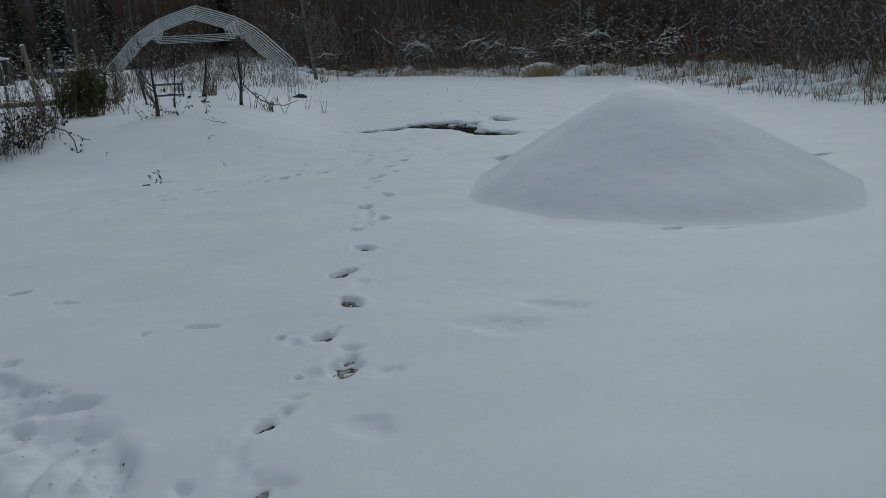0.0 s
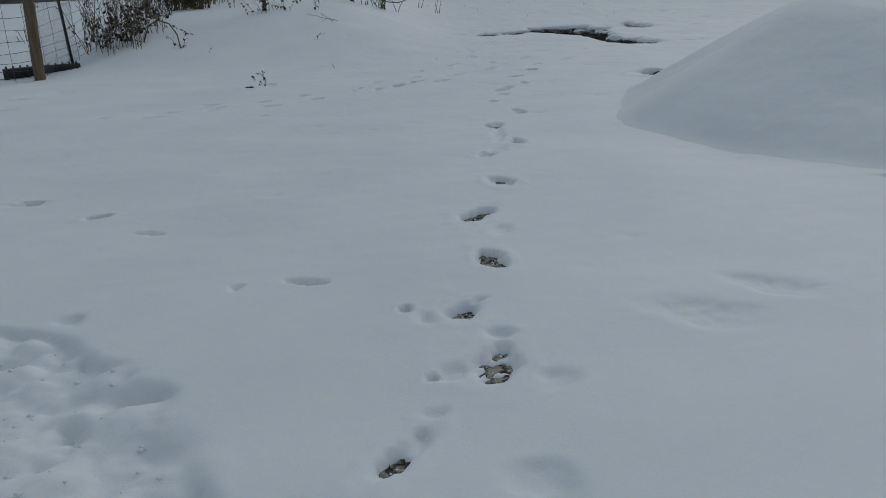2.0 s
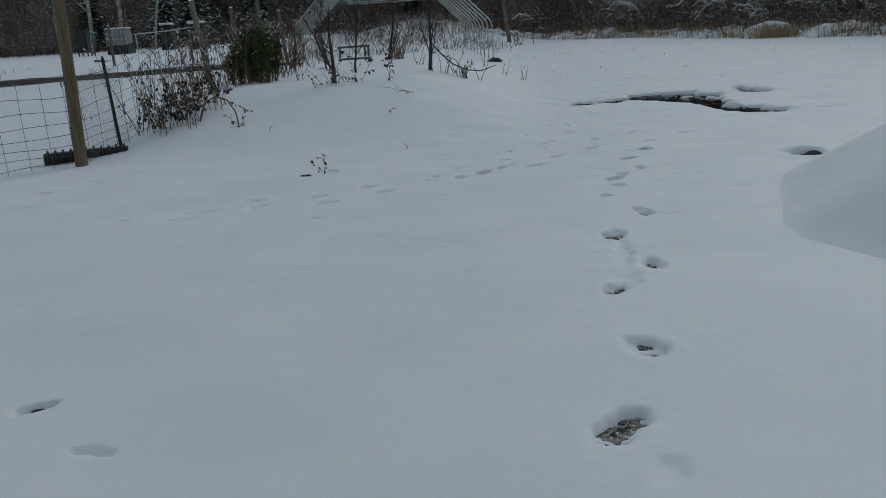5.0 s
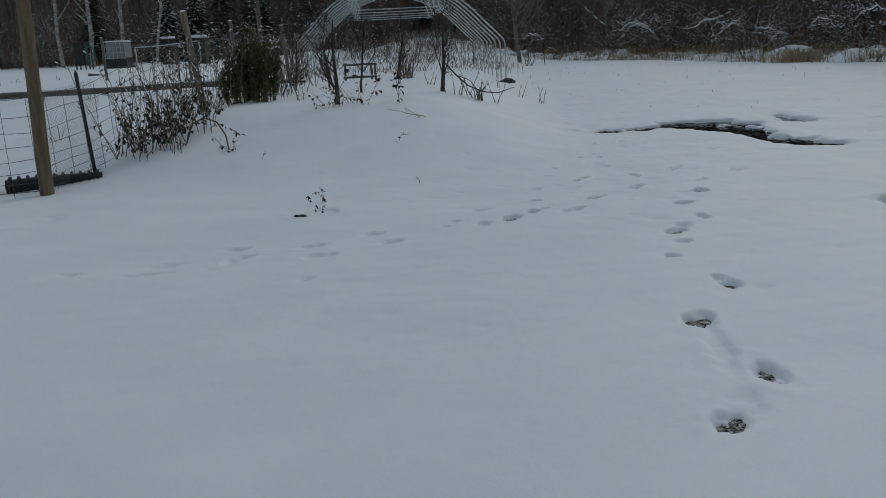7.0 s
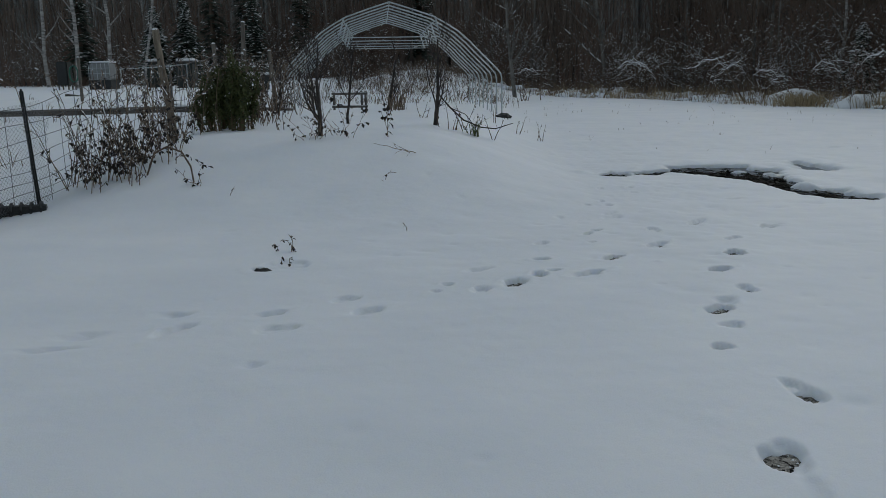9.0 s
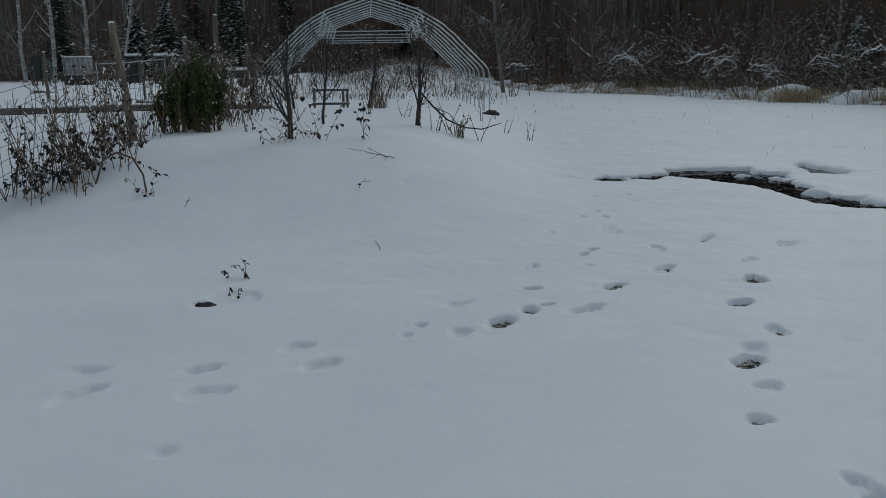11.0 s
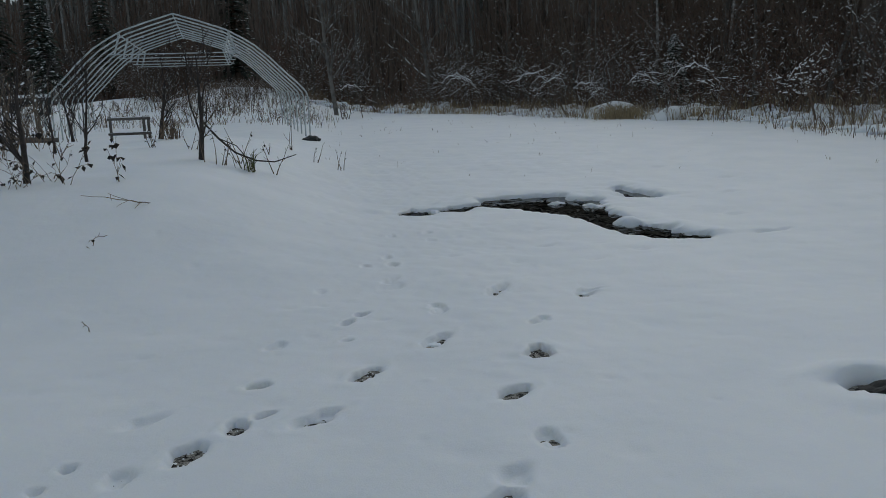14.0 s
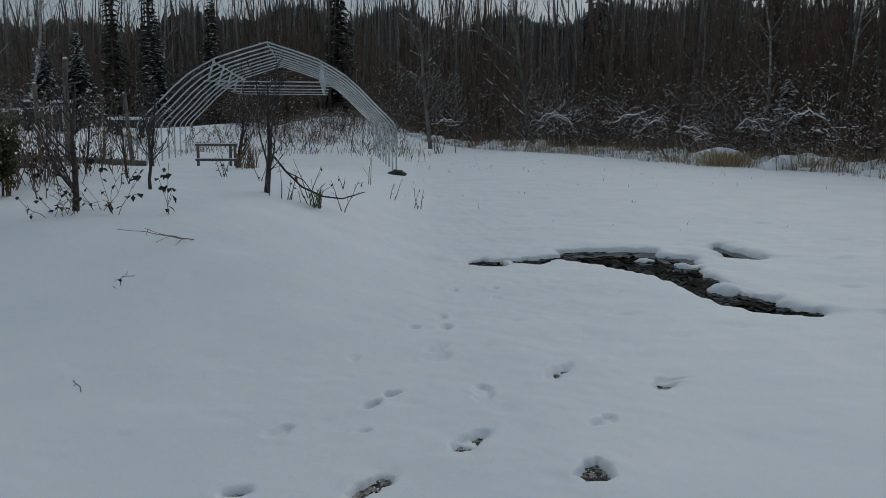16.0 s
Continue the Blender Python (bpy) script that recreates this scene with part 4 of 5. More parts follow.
# ---------- orchard on the bank ----------
for x, y, tall, rad, seed, kids, lean in [(-2.50, 17.75, 1.10, 0.038, 21, (9, 4, 2), (-0.02, 0)), (-0.96, 20.20, 1.20, 0.040, 22, (10, 4, 2), (0.08, 0)), (-2.12, 24.10, 0.9, 0.045, 23, (9, 5, 2), (0.06, 0)),
                                          (-2.42, 20.0, 1.0, 0.024, 24, (8, 4, 2), (0.02, 0)), (-3.75, 24.6, 1.0, 0.030, 25, (9, 4, 2), (-0.03, 0)), (-4.1, 22.3, 0.8, 0.022, 26, (8, 4, 2), (0.1, 0)), (-3.3, 21.8, 0.9, 0.022, 27, (8, 4, 2), (0, 0))]:
    bare_tree("fruit_tree", "small bare fruit tree with upswept branches on the bank", "fruit tree", x, y, tall * 1.22, rad, kids, seed, ORCHARD_BARK, 0.08, 0.85, 0.62, lift=0.12, bend=0.07, thin=0.0042, lean=lean,
              group="fruit trees in the orchard")


def leaf_blades(places, rg, size, slot=0):
    """Folded, hanging leaves of four corners each."""
    v, f = [], []
    for x, y, z in places:
        a, t = rg.uniform(0, 6.28), rg.uniform(-1.45, -0.2)
        d = Vector((math.cos(a) * math.cos(t), math.sin(a) * math.cos(t), math.sin(t)))
        s = Vector((-math.sin(a), math.cos(a), rg.uniform(-0.3, 0.3)))
        n = d.cross(s)
        l, w, p = size * rg.uniform(0.6, 1.3), size * rg.uniform(0.25, 0.5), Vector((x, y, z))
        o = len(v)
        v += [p[:], (p + d * l * 0.5 + s * w + n * w * 0.5)[:], (p + d * l)[:], (p + d * l * 0.5 - s * w + n * w * 0.5)[:]]
        f += [(o, o + 1, o + 2), (o, o + 2, o + 3)]
    return np.array(v).reshape(-1, 3), np.array(f).reshape(-1, 3), slot


def weed(name, label, x, y, stalks, tall, leaves, seed, bend=0.15, leaf=0.05, rad=0.004, material=None, lean=0.3, category="dead weed", group="dead weeds on the bank", kids=(2,), droop=0.0):
    """Dead stalks with withered leaves."""
    rg = random.Random(seed)
    th = thing(name, label, category, (x, y, land_at(x, y) - 0.02), group=group)
    spots = []
    for k in range(stalks):
        out = []
        a = rg.uniform(0, 6.28)
        grow(rg, (rg.gauss(0, 0.03 * stalks ** 0.5), rg.gauss(0, 0.03 * stalks ** 0.5), 0), (math.cos(a) * lean, math.sin(a) * lean, 1), tall * rg.uniform(0.6, 1.1), rad, 0, out, kids, bend, -droop, 5, 0.7, 0.35)
        s = segments(out, lambda q: True)
        part("stalk", [tubes(s[0], s[1], np.maximum(s[2], 0.0025), np.maximum(s[3], 0.002), 4)], material or STALK, th)
        spots += [rg.choice(out)[1] for j in range(leaves)]
    if spots:
        tagged(part("leaves", [leaf_blades(spots, rg, leaf)], DEAD_LEAF, th, "dark withered leaves"), kind="stuff")
    return th


weed("dead_weed", "nodding dead stalk with dark shrivelled leaves", -2.05, 17.55, 2, 0.62, 8, 31, 0.2, 0.09, droop=0.05)
weed("dead_weed", "straight dead stalk hung with shrivelled leaves", -1.54, 17.60, 2, 0.52, 7, 32, 0.06, 0.08, lean=0.08)
weed("dead_weed", "dead weeds tangled round the fruit tree's foot", -2.55, 17.55, 9, 0.5, 4, 33, 0.25, 0.06, lean=0.7)
weed("dead_weed", "dead weeds tangled round the fruit tree's foot", -2.2, 17.85, 6, 0.45, 2, 34, 0.3, 0.05, lean=0.9, droop=0.06)
weed("dead_twig", "bent dead twig poking out of the snow", -1.40, 15.72, 2, 0.22, 1, 35, 0.35, 0.04, lean=0.6)
weed("dead_twig", "bent dead twig poking out of the snow", -1.09, 13.9, 1, 0.12, 0, 36, 0.3)
weed("dead_twig", "flat dead branch lying on the snow", -1.13, 16.9, 2, 0.75, 0, 37, 0.12, rad=0.006, lean=3.0, droop=0.02)
weed("dead_sprig", "leafy dark dead sprig above a hollow in the snow", -1.95, 12.86, 3, 0.2, 6, 38, 0.25, 0.035, lean=0.25)
weed("dead_sprig", "small dead sprig poking out of the snow", -1.87, 12.36, 2, 0.08, 4, 39, 0.3, 0.03)
weed("dead_sprig", "small dead sprig poking out of the snow", -3.1, 15.2, 1, 0.18, 1, 40, 0.3, 0.04)
weed("dead_sprig", "dead leafy sprig drooping beside the brush", -3.55, 15.55, 2, 0.36, 6, 41, 0.3, 0.06, droop=0.1)
weed("dead_twig", "tiny dark twig on the snow", 0.44, 3.60, 2, 0.06, 0, 42, 0.6, rad=0.003, lean=1.5)
for x, y, n, tall, seed in [(0.2, 24.9, 2, 0.62, 51), (0.62, 23.66, 2, 0.45, 52), (1.04, 23.28, 3, 0.42, 53), (-0.5, 20.6, 3, 0.6, 54), (0.02, 20.4, 2, 0.5, 55), (-1.2, 21.5, 3, 0.4, 56), (-1.9, 22.0, 4, 0.4, 57), (-3.0, 20.8, 4, 0.4, 58),
                            (-0.75, 20.0, 5, 0.45, 59), (-3.3, 18.8, 3, 0.35, 60), (-1.8, 23.6, 5, 0.6, 61), (-0.2, 22.7, 2, 0.3, 62)]:
    weed("dead_weed", "upright dark dead stalks standing in the snow", x, y, n, tall, 1, seed, 0.06, 0.05, 0.008, BROWN_BARK, 0.35)

# broken branch hanging from the fruit tree, and the grass at its foot
broken = thing("broken_branch", "snapped branch leaning from the tree to the snow", "branch", (-0.9, 20.25, 0))
part("stick", [sweep([(0, 0, 1.05), (0.2, -0.1, 0.82), (0.42, -0.2, 0.62), (0.7, -0.25, 0.50), (0.95, -0.25, 0.47), (1.25, -0.25, 0.56)], np.array([0.014, 0.014, 0.013, 0.012, 0.010, 0.006]), 6)], ORCHARD_BARK, broken)
part("twig", [sweep([(0.2, -0.1, 0.82), (0.45, -0.3, 0.72), (0.62, -0.35, 0.50)], np.array([0.008, 0.007, 0.005]), 5)], ORCHARD_BARK, broken)


def blades(rg, x, y, n, tall, wide, spread):
    v, f = [], []
    z = land_at(x, y) - 0.02
    for k in range(n):
        a, b = rg.uniform(0, 6.28), rg.uniform(0, 6.28)
        px, py, h = x + rg.gauss(0, spread), y + rg.gauss(0, spread), tall * rg.uniform(0.4, 1.15)
        bow = rg.uniform(0.05, 0.8)
        lx, ly = math.cos(a) * h * bow, math.sin(a) * h * bow
        c, s = math.cos(b) * wide, math.sin(b) * wide
        o = len(v)
        v += [(px - c, py - s, z), (px + c, py + s, z), (px + lx * 0.5 + c, py + ly * 0.5 + s, z + h * 0.65), (px + lx * 0.5 - c, py + ly * 0.5 - s, z + h * 0.65), (px + lx * 1.3, py + ly * 1.3, z + h * rg.uniform(0.75, 1.0))]
        f += [(o, o + 1, o + 2), (o, o + 2, o + 3), (o + 3, o + 2, o + 4)]
    return np.array(v), np.array(f), 0


rg = random.Random(70)
tuft = thing("grass_tuft", "dark green and straw grass tuft at the broken branch", "grass tuft", (0, 0, 0))
tagged(part("foliage", [blades(rg, -0.32, 20.0, 40, 0.36, 0.006, 0.06)], LEAF, tuft), kind="stuff")
tuft = thing("grass_tuft", "straw-coloured grass tuft under the fruit tree", "grass tuft", (0, 0, 0))
tagged(part("foliage", [blades(rg, -1.9, 23.95, 60, 0.5, 0.007, 0.10)], STALK, tuft), kind="stuff")


# ---------- evergreen shrub ----------
def evergreen(x, y):
    rg = random.Random(80)
    th = thing("evergreen_shrub", "dense dark green upright evergreen shrub at the fence", "shrub", (x, y, land_at(x, y) - 0.03))
    spots = []
    spires = [(-0.50 + 0.072 * k + rg.uniform(-0.05, 0.05), rg.uniform(-0.30, 0.30)) for k in range(15)]
    tops = [rg.uniform(0.42, 0.92) + 0.45 * (1 - abs(sx - 0.05) / 0.6) for sx, sy in spires]
    for k in range(90):
        sx, sy = spires[k % 15]
        px, py = sx + rg.gauss(0, 0.030), sy + rg.gauss(0, 0.030)
        h = tops[k % 15] * rg.uniform(0.6, 1.05)
        out = []
        grow(rg, (px * 0.8, py * 0.8, 0), (px * 0.2, py * 0.2, 1), h, 0.010, 0, out, (5,), 0.05, 0.03, 6, 0.4, 0.2)
        s = segments(out, lambda q: True)
        part("stem", [tubes(s[0], s[1], np.maximum(s[2], 0.004), np.maximum(s[3], 0.003), 3)], BROWN_WOOD, th)
        for p0, p1, *_ in out:
            if p1[2] > 0.06:
                n = 5 if p1[2] > 0.32 else 1
                spots += [tuple(Vector(p0).lerp(Vector(p1), rg.random()) + Vector((rg.gauss(0, 0.022), rg.gauss(0, 0.022), rg.gauss(0, 0.03)))) for j in range(n)]
    tagged(part("leaves", [leaf_blades(spots, rg, 0.055)], LEAF, th, "small dark olive-green leaves"), kind="stuff")
    snow_spots = [p for p in spots if rg.random() < 0.02]
    tagged(part("snow_cover", [leaf_blades(snow_spots, rg, 0.05)], CRUST, th, "specks of clinging snow"), kind="stuff")


evergreen(-4.22, 19.15)


# ---------- brush along the fence ----------
def canes(seed, n, tall, leaves, label):
    rg = random.Random(seed)
    th = thing("cane_clump", label, "brush", (0, 0, 0), group="dry canes along the fence")
    spots, caps = [], []
    for k in range(n):
        out, a = [], rg.uniform(0, 6.28)
        grow(rg, (rg.gauss(0, 0.16), rg.gauss(0, 0.16), 0), (math.cos(a) * 0.3, math.sin(a) * 0.3, 1), tall * rg.uniform(0.5, 1.15), 0.0065, 0, out, (3, 1), 0.08, 0.0, 6, 0.7, 0.3)
        s = segments(out, lambda q: True)
        part("cane", [tubes(s[0], s[1], np.maximum(s[2], 0.0042), np.maximum(s[3], 0.003), 4)], STALK if rg.random() < 0.4 else BROWN_BARK, th)
        spots += [p[1] for p in out if rg.random() < leaves]
        caps += [p for p in out if rg.random() < 0.10 and p[4] > 0]
    if caps:
        tagged(part("snow_cover", [snow_caps([c[0] for c in caps], [c[1] for c in caps], 0.007, 0.012)], CRUST, th, "specks of snow"), kind="stuff")
    tagged(part("leaves", [leaf_blades(spots, rg, 0.06)], DEAD_LEAF, th, "dark withered leaves"), kind="stuff")
    return th


low = canes(90, 8, 0.62, 0.30, "low tangled dead brush with withered leaves at the fence")
low.matrix_basis = pose(-4.72, 15.95, land_at(-4.72, 15.95) - 0.03)
high = canes(91, 8, 1.15, 0.06, "tall thin dry canes growing through the wire fence")
high.matrix_basis = pose(-4.85, 16.4, land_at(-4.85, 16.4) - 0.03)
for x, y, k in [(-4.55, 16.25, 0.9), (-4.98, 15.75, 0.8), (-4.35, 16.55, 0.8), (-4.4, 17.0, 0.9)]:
    copy_thing(low, pose(x, y, land_at(x, y) - 0.03, 0, 0, 360 * k * 3.7))
for x, y in [(-4.75, 16.9), (-4.72, 17.5), (-5.05, 17.3), (-4.65, 18.1), (-4.9, 18.2), (-5.1, 16.0), (-5.25, 16.7), (-4.6, 19.0), (-4.2, 21.3), (-4.35, 20.4), (-4.0, 20.0), (-4.75, 21.6), (-4.9, 22.7), (-4.5, 22.2), (-4.8, 23.2), (-5.0, 24.2), (-5.3, 25.4), (-5.2, 27.0), (-5.5, 19.6), (-5.8, 18.4), (-5.6, 28.5)]:
    copy_thing(high, pose(x, y, land_at(x, y) - 0.03, 0, 0, (x * 977 + y * 313) % 360))
for x, y in [(-4.62, 15.85), (-4.85, 15.95), (-4.75, 16.6), (-4.5, 19.9), (-4.1, 20.8), (-3.95, 21.7)]:
    copy_thing(low, pose(x, y, land_at(x, y) - 0.03, 0, 0, (x * 577 + y * 713) % 360))
for x, y in [(-4.0, 19.6), (-3.85, 20.6), (-4.05, 21.0), (-4.4, 21.0), (-4.7, 20.3), (-5.0, 20.9), (-5.2, 21.8), (-3.9, 22.5), (-4.3, 23.4), (-4.6, 24.6), (-4.3, 25.8), (-4.9, 26.4), (-5.7, 23.0), (-6.2, 21.0), (-6.0, 24.5)]:
    copy_thing(high, pose(x, y, land_at(x, y) - 0.03, 0, 0, (x * 977 + y * 313) % 360))
arch = thing("arching_cane", "dark cane arching over with snow on it", "brush", (0, 0, 0))
part("cane", [sweep([(-4.35, 16.0, land_at(-4.35, 16.0) - 0.05), (-4.2, 15.95, 0.48), (-4.02, 15.9, 0.56), (-3.82, 15.82, 0.50), (-3.7, 15.75, 0.33), (-3.66, 15.7, land_at(-3.66, 15.7) - 0.02)], 0.011, 6)], BROWN_BARK, arch)
tagged(part("leaves", [leaf_blades([(-3.75 + 0.05 * k, 15.76, 0.48 - 0.03 * k) for k in range(6)], random.Random(3), 0.07)], DEAD_LEAF, arch), kind="stuff")

# ---------- fence ----------
def post(name, label, x, y, top, radius, material, lean=(0, 0), sides=9, snowy=True, group="fence posts"):
    z = land_at(x, y)
    rg = random.Random(int(abs(x * 100 + y * 10)))
    th = thing(name, label, "fence post", (x, y, z - 0.12), group=group)
    n = 9
    h = top - z + 0.12
    pts = [(lean[0] * i / n + rg.gauss(0, 0.004), lean[1] * i / n + rg.gauss(0, 0.004), h * i / n) for i in range(n + 1)]
    rad = np.array([radius * (1.06 - 0.14 * i / n + rg.uniform(-0.03, 0.03)) for i in range(n + 1)])
    part("shaft", [sweep(pts, rad, sides)], material, th)
    if snowy:
        tx, ty = lean
        part("snow_cap", [sweep([(tx, ty, h - 0.004), (tx, ty, h + 0.016), (tx, ty, h + 0.026)], np.array([radius * 0.95, radius * 0.85, radius * 0.35]), 8)], CRUST, th, "little cap of snow", smooth=True)
    return th


post("wooden_post", "stout brown round wooden fence post", -5.45, 14.26, 2.30, 0.078, BROWN_WOOD, (0.10, 0.0), 12)
post("wooden_post", "weathered grey leaning wooden fence post", -4.88, 18.65, 2.10, 0.056, TAN_WOOD, (-0.27, 0.25))
post("wooden_post", "weathered grey wooden fence post", -5.52, 25.2, 2.62, 0.050, GREY_WOOD, (0.06, 0))
post("wooden_post", "weathered grey wooden fence post", -5.95, 30.3, 2.17, 0.055, GREY_WOOD, (-0.14, 0))
post("wooden_post", "weathered grey wooden fence post", -6.35, 26.0, 2.2, 0.048, GREY_WOOD, (-0.05, 0))
post("wooden_stake", "thin grey garden stake", -10.6, 28.0, 2.0, 0.04, GREY_WOOD)
post("wooden_stake", "thin grey garden stake", -8.9, 30.0, 1.75, 0.035, GREY_WOOD)
post("wooden_stake", "thin grey garden stake", -7.6, 33.0, 2.2, 0.04, GREY_WOOD)

tp = thing("steel_post", "dark steel fence post leaning slightly", "fence post", (-5.26, 15.17, land_at(-5.26, 15.17) - 0.1))
part("blade", [box(-0.022, 0.022, -0.004, 0.004, 0, 1.38, 0.002), box(-0.004, 0.004, -0.024, 0.004, 0, 1.38, 0.002)], DARK_STEEL, tp)
for k in range(10):
    part("stud", [box(-0.010, 0.010, 0.004, 0.012, 0.30 + 0.12 * k, 0.325 + 0.12 * k)], DARK_STEEL, tp)
tp.matrix_basis = pose(-5.26, 15.17, land_at(-5.26, 15.17) - 0.1, 0, -2.5, 20)

FENCE = [(-8.2, 11.3), (-6.3, 13.2), (-5.53, 14.26), (-5.28, 15.17), (-5.0, 16.9), (-4.90, 18.65), (-5.3, 22.0), (-5.50, 25.2)]


def fence_point(d):
    for a, b in zip(FENCE, FENCE[1:]):
        l = math.dist(a, b)
        if d <= l:
            return a[0] + (b[0] - a[0]) * d / l, a[1] + (b[1] - a[1]) * d / l
        d -= l
    return FENCE[-1]


fence = thing("wire_fence", "sagging wire field fence along the garden", "wire fence", (0, 0, 0))
LONG = sum(math.dist(a, b) for a, b in zip(FENCE, FENCE[1:]))
for h in (0.06, 0.17, 0.29, 0.42, 0.57, 0.74, 0.93, 1.12):
    pts = []
    for k in range(int(LONG / 0.2) + 1):
        x, y = fence_point(k * 0.2)
        pts.append((x, y, land_at(x, y) + h + 0.014 * math.sin(k * 0.8 + h * 9)))
    part("line_wire", [sweep(pts, 0.0034, 4)], WIRE, fence)
for k in range(int(LONG / 0.3)):
    x, y = fence_point(k * 0.3 + 0.1)
    z = land_at(x, y)
    part("stay_wire", [sweep([(x, y, z), (x + 0.01 * math.sin(k), y, z + 0.55), (x, y, z + 1.12)], 0.0032, 4)], WIRE, fence)

netting = thing("chicken_wire", "torn chicken-wire netting tied to the posts", "netting", (0, 0, 0))
p0, p1 = [], []
for k in range(-24, 30):
    for sg in (-1, 1):
        last = None
        for j in range(0, 47):
            t, h = 0.052 * k + 0.025 * j * sg + (0 if sg > 0 else 0.6), 0.025 * j
            if 0 <= t <= 1.22 + 0.05 * math.sin(h * 9):
                bx, by = fence_point(4.03 + t)
                q = (bx - 0.012, by - 0.02 + 0.03 * math.sin(t * 5 + h * 3), land_at(bx, by) + h + 0.008 * math.sin(j * math.pi))
                if last is not None and j % 2 == 0:
                    p0.append(last)
                    p1.append(q)
                if j % 2 == 0:
                    last = q
            else:
                last = None
tagged(part("mesh", [tubes(p0, p1, 0.0016, 0.0016, 3)], MESH_WIRE, netting), kind="stuff")

# roll of old netting at the foot of the posts
roll = thing("wire_roll", "dark roll of old fencing half buried in snow", "wire roll", (-5.60, 14.78, -0.08), 22.0)
for k in range(11):
    a = [(-0.5 + 0.1 * k, 0.13 * math.cos(q * 0.524 + k), 0.10 * math.sin(q * 0.524 + k) + 0.02) for q in range(13)]
    part("coil", [sweep(a, 0.016, 5)], DARK_STEEL, roll)
part("core", [sweep([(-0.55, 0, 0), (0, 0, 0.01), (0.55, 0, 0)], 0.095, 12)], DARK_PLASTIC, roll)

# ---------- garden ----------
def beam(label, a, b, thick, high):
    x, y = (a[0] + b[0]) / 2, (a[1] + b[1]) / 2
    l, ang = math.dist(a, b), math.degrees(math.atan2(b[1] - a[1], b[0] - a[0]))
    za, zb = land_at(*a), land_at(*b)
    th = thing("timber_beam", label, "timber", (0, 0, 0), group="timbers round the garden beds")
    th.matrix_basis = pose(x, y, (za + zb) / 2 - 0.03, 0, -math.degrees(math.atan2(zb - za, l)), ang)
    rg = random.Random(int(l * 100))
    n = 14
    v, f, _ = sweep([(-l / 2 + l * i / n, rg.gauss(0, 0.012), high / 2 + rg.gauss(0, 0.008)) for i in range(n + 1)], thick, 8)
    part("log", [(v, f, 0)], BEAM_WOOD, th)
    for k in range(6):
        c = -l / 2 + l * (k + rg.uniform(0.1, 0.6)) / 6
        part("snow_strip", [sweep([(c, 0, high / 2 + thick * 0.93), (c + l * 0.04, 0, high / 2 + thick * 1.0), (c + l * 0.08, 0, high / 2 + thick * 0.93)], np.array([0.01, 0.03, 0.01]), 6)], CRUST, th, "streak of snow")
    return th


beam("long weathered timber edging a garden bed", (-15.0, 21.9), (-5.3, 23.2), 0.11, 0.16)
beam("grey timber edging a far garden bed", (-12.9, 31.8), (-8.0, 32.4), 0.07, 0.10)
beam("grey timber edging a far garden bed", (-8.6, 28.5), (-5.2, 28.9), 0.07, 0.30)

rack = thing("wooden_rack", "low weathered wooden rack of rails in the orchard", "rack", (-3.74, 29.6, land_at(-3.74, 29.6) - 0.05))
for x in (-0.42, 0.36, 0.47):
    part("upright", [box(x - 0.03, x + 0.03, -0.03, 0.03, 0, 0.70, 0.004)], BEAM_WOOD, rack)
for z in (0.28, 0.64):
    part("rail", [box(-0.48, 0.53, -0.055, -0.031, z - 0.03, z + 0.03, 0.004)], BEAM_WOOD, rack)
    part("snow_strip", [sweep([(-0.46, -0.043, z + 0.033), (0, -0.043, z + 0.04), (0.50, -0.043, z + 0.033)], np.array([0.008, 0.012, 0.008]), 5)], CRUST, rack, "line of snow")


def snow_slab(x0, x1, y0, y1, z, thick):
    return box(x0, x1, y0, y1, z, z + thick, thick * 0.45)


cab = thing("garden_cabinet", "tall dark green plastic garden cabinet on legs", "cabinet", (-18.7, 44, land_at(-18.7, 44) - 0.05))
part("body", [box(-0.25, 0.25, -0.25, 0.25, 0.25, 1.30, 0.03)], GREEN_PLASTIC, cab)
part("door", [box(-0.22, 0.22, -0.27, -0.252, 0.30, 1.25, 0.006)], DARK_PLASTIC, cab)
for sx in (-0.22, 0.22):
    for sy in (-0.2, 0.2):
        part("leg", [box(sx - 0.025, sx + 0.025, sy - 0.025, sy + 0.025, 0, 0.26)], GREY_WOOD, cab)
hose = thing("garden_hose", "coiled green garden hose on a stand", "hose", (-18.0, 43.5, land_at(-18.0, 43.5) - 0.05))
part("stand", [sweep([(0, 0, 0), (0, 0, 0.6), (0, 0, 1.1)], 0.04, 8)], GREY_WOOD, hose)
for k in range(3):
    part("loop", [sweep([(0.2 * math.cos(q * 0.45), -0.06 - 0.035 * k, 0.75 + 0.36 * math.sin(q * 0.45)) for q in range(15)], 0.022, 6)], HOSE_GREEN, hose)
tank = thing("caged_tank", "pale liquid tank in a wire cage on blocks", "tank", (-16.9, 44, land_at(-16.9, 44) - 0.05))
part("base", [box(-0.5, 0.5, -0.5, 0.5, 0, 0.45, 0.02)], DARK_PLASTIC, tank)
part("bottle", [box(-0.45, 0.45, -0.45, 0.45, 0.46, 1.22, 0.06)], TANK_WHITE, tank)
for k in range(6):
    part("cage_bar", [sweep([(-0.47 + 0.188 * k, -0.475, 0.45), (-0.47 + 0.188 * k, -0.475, 0.85), (-0.47 + 0.188 * k, -0.475, 1.25)], 0.012, 5)], GALV, tank)
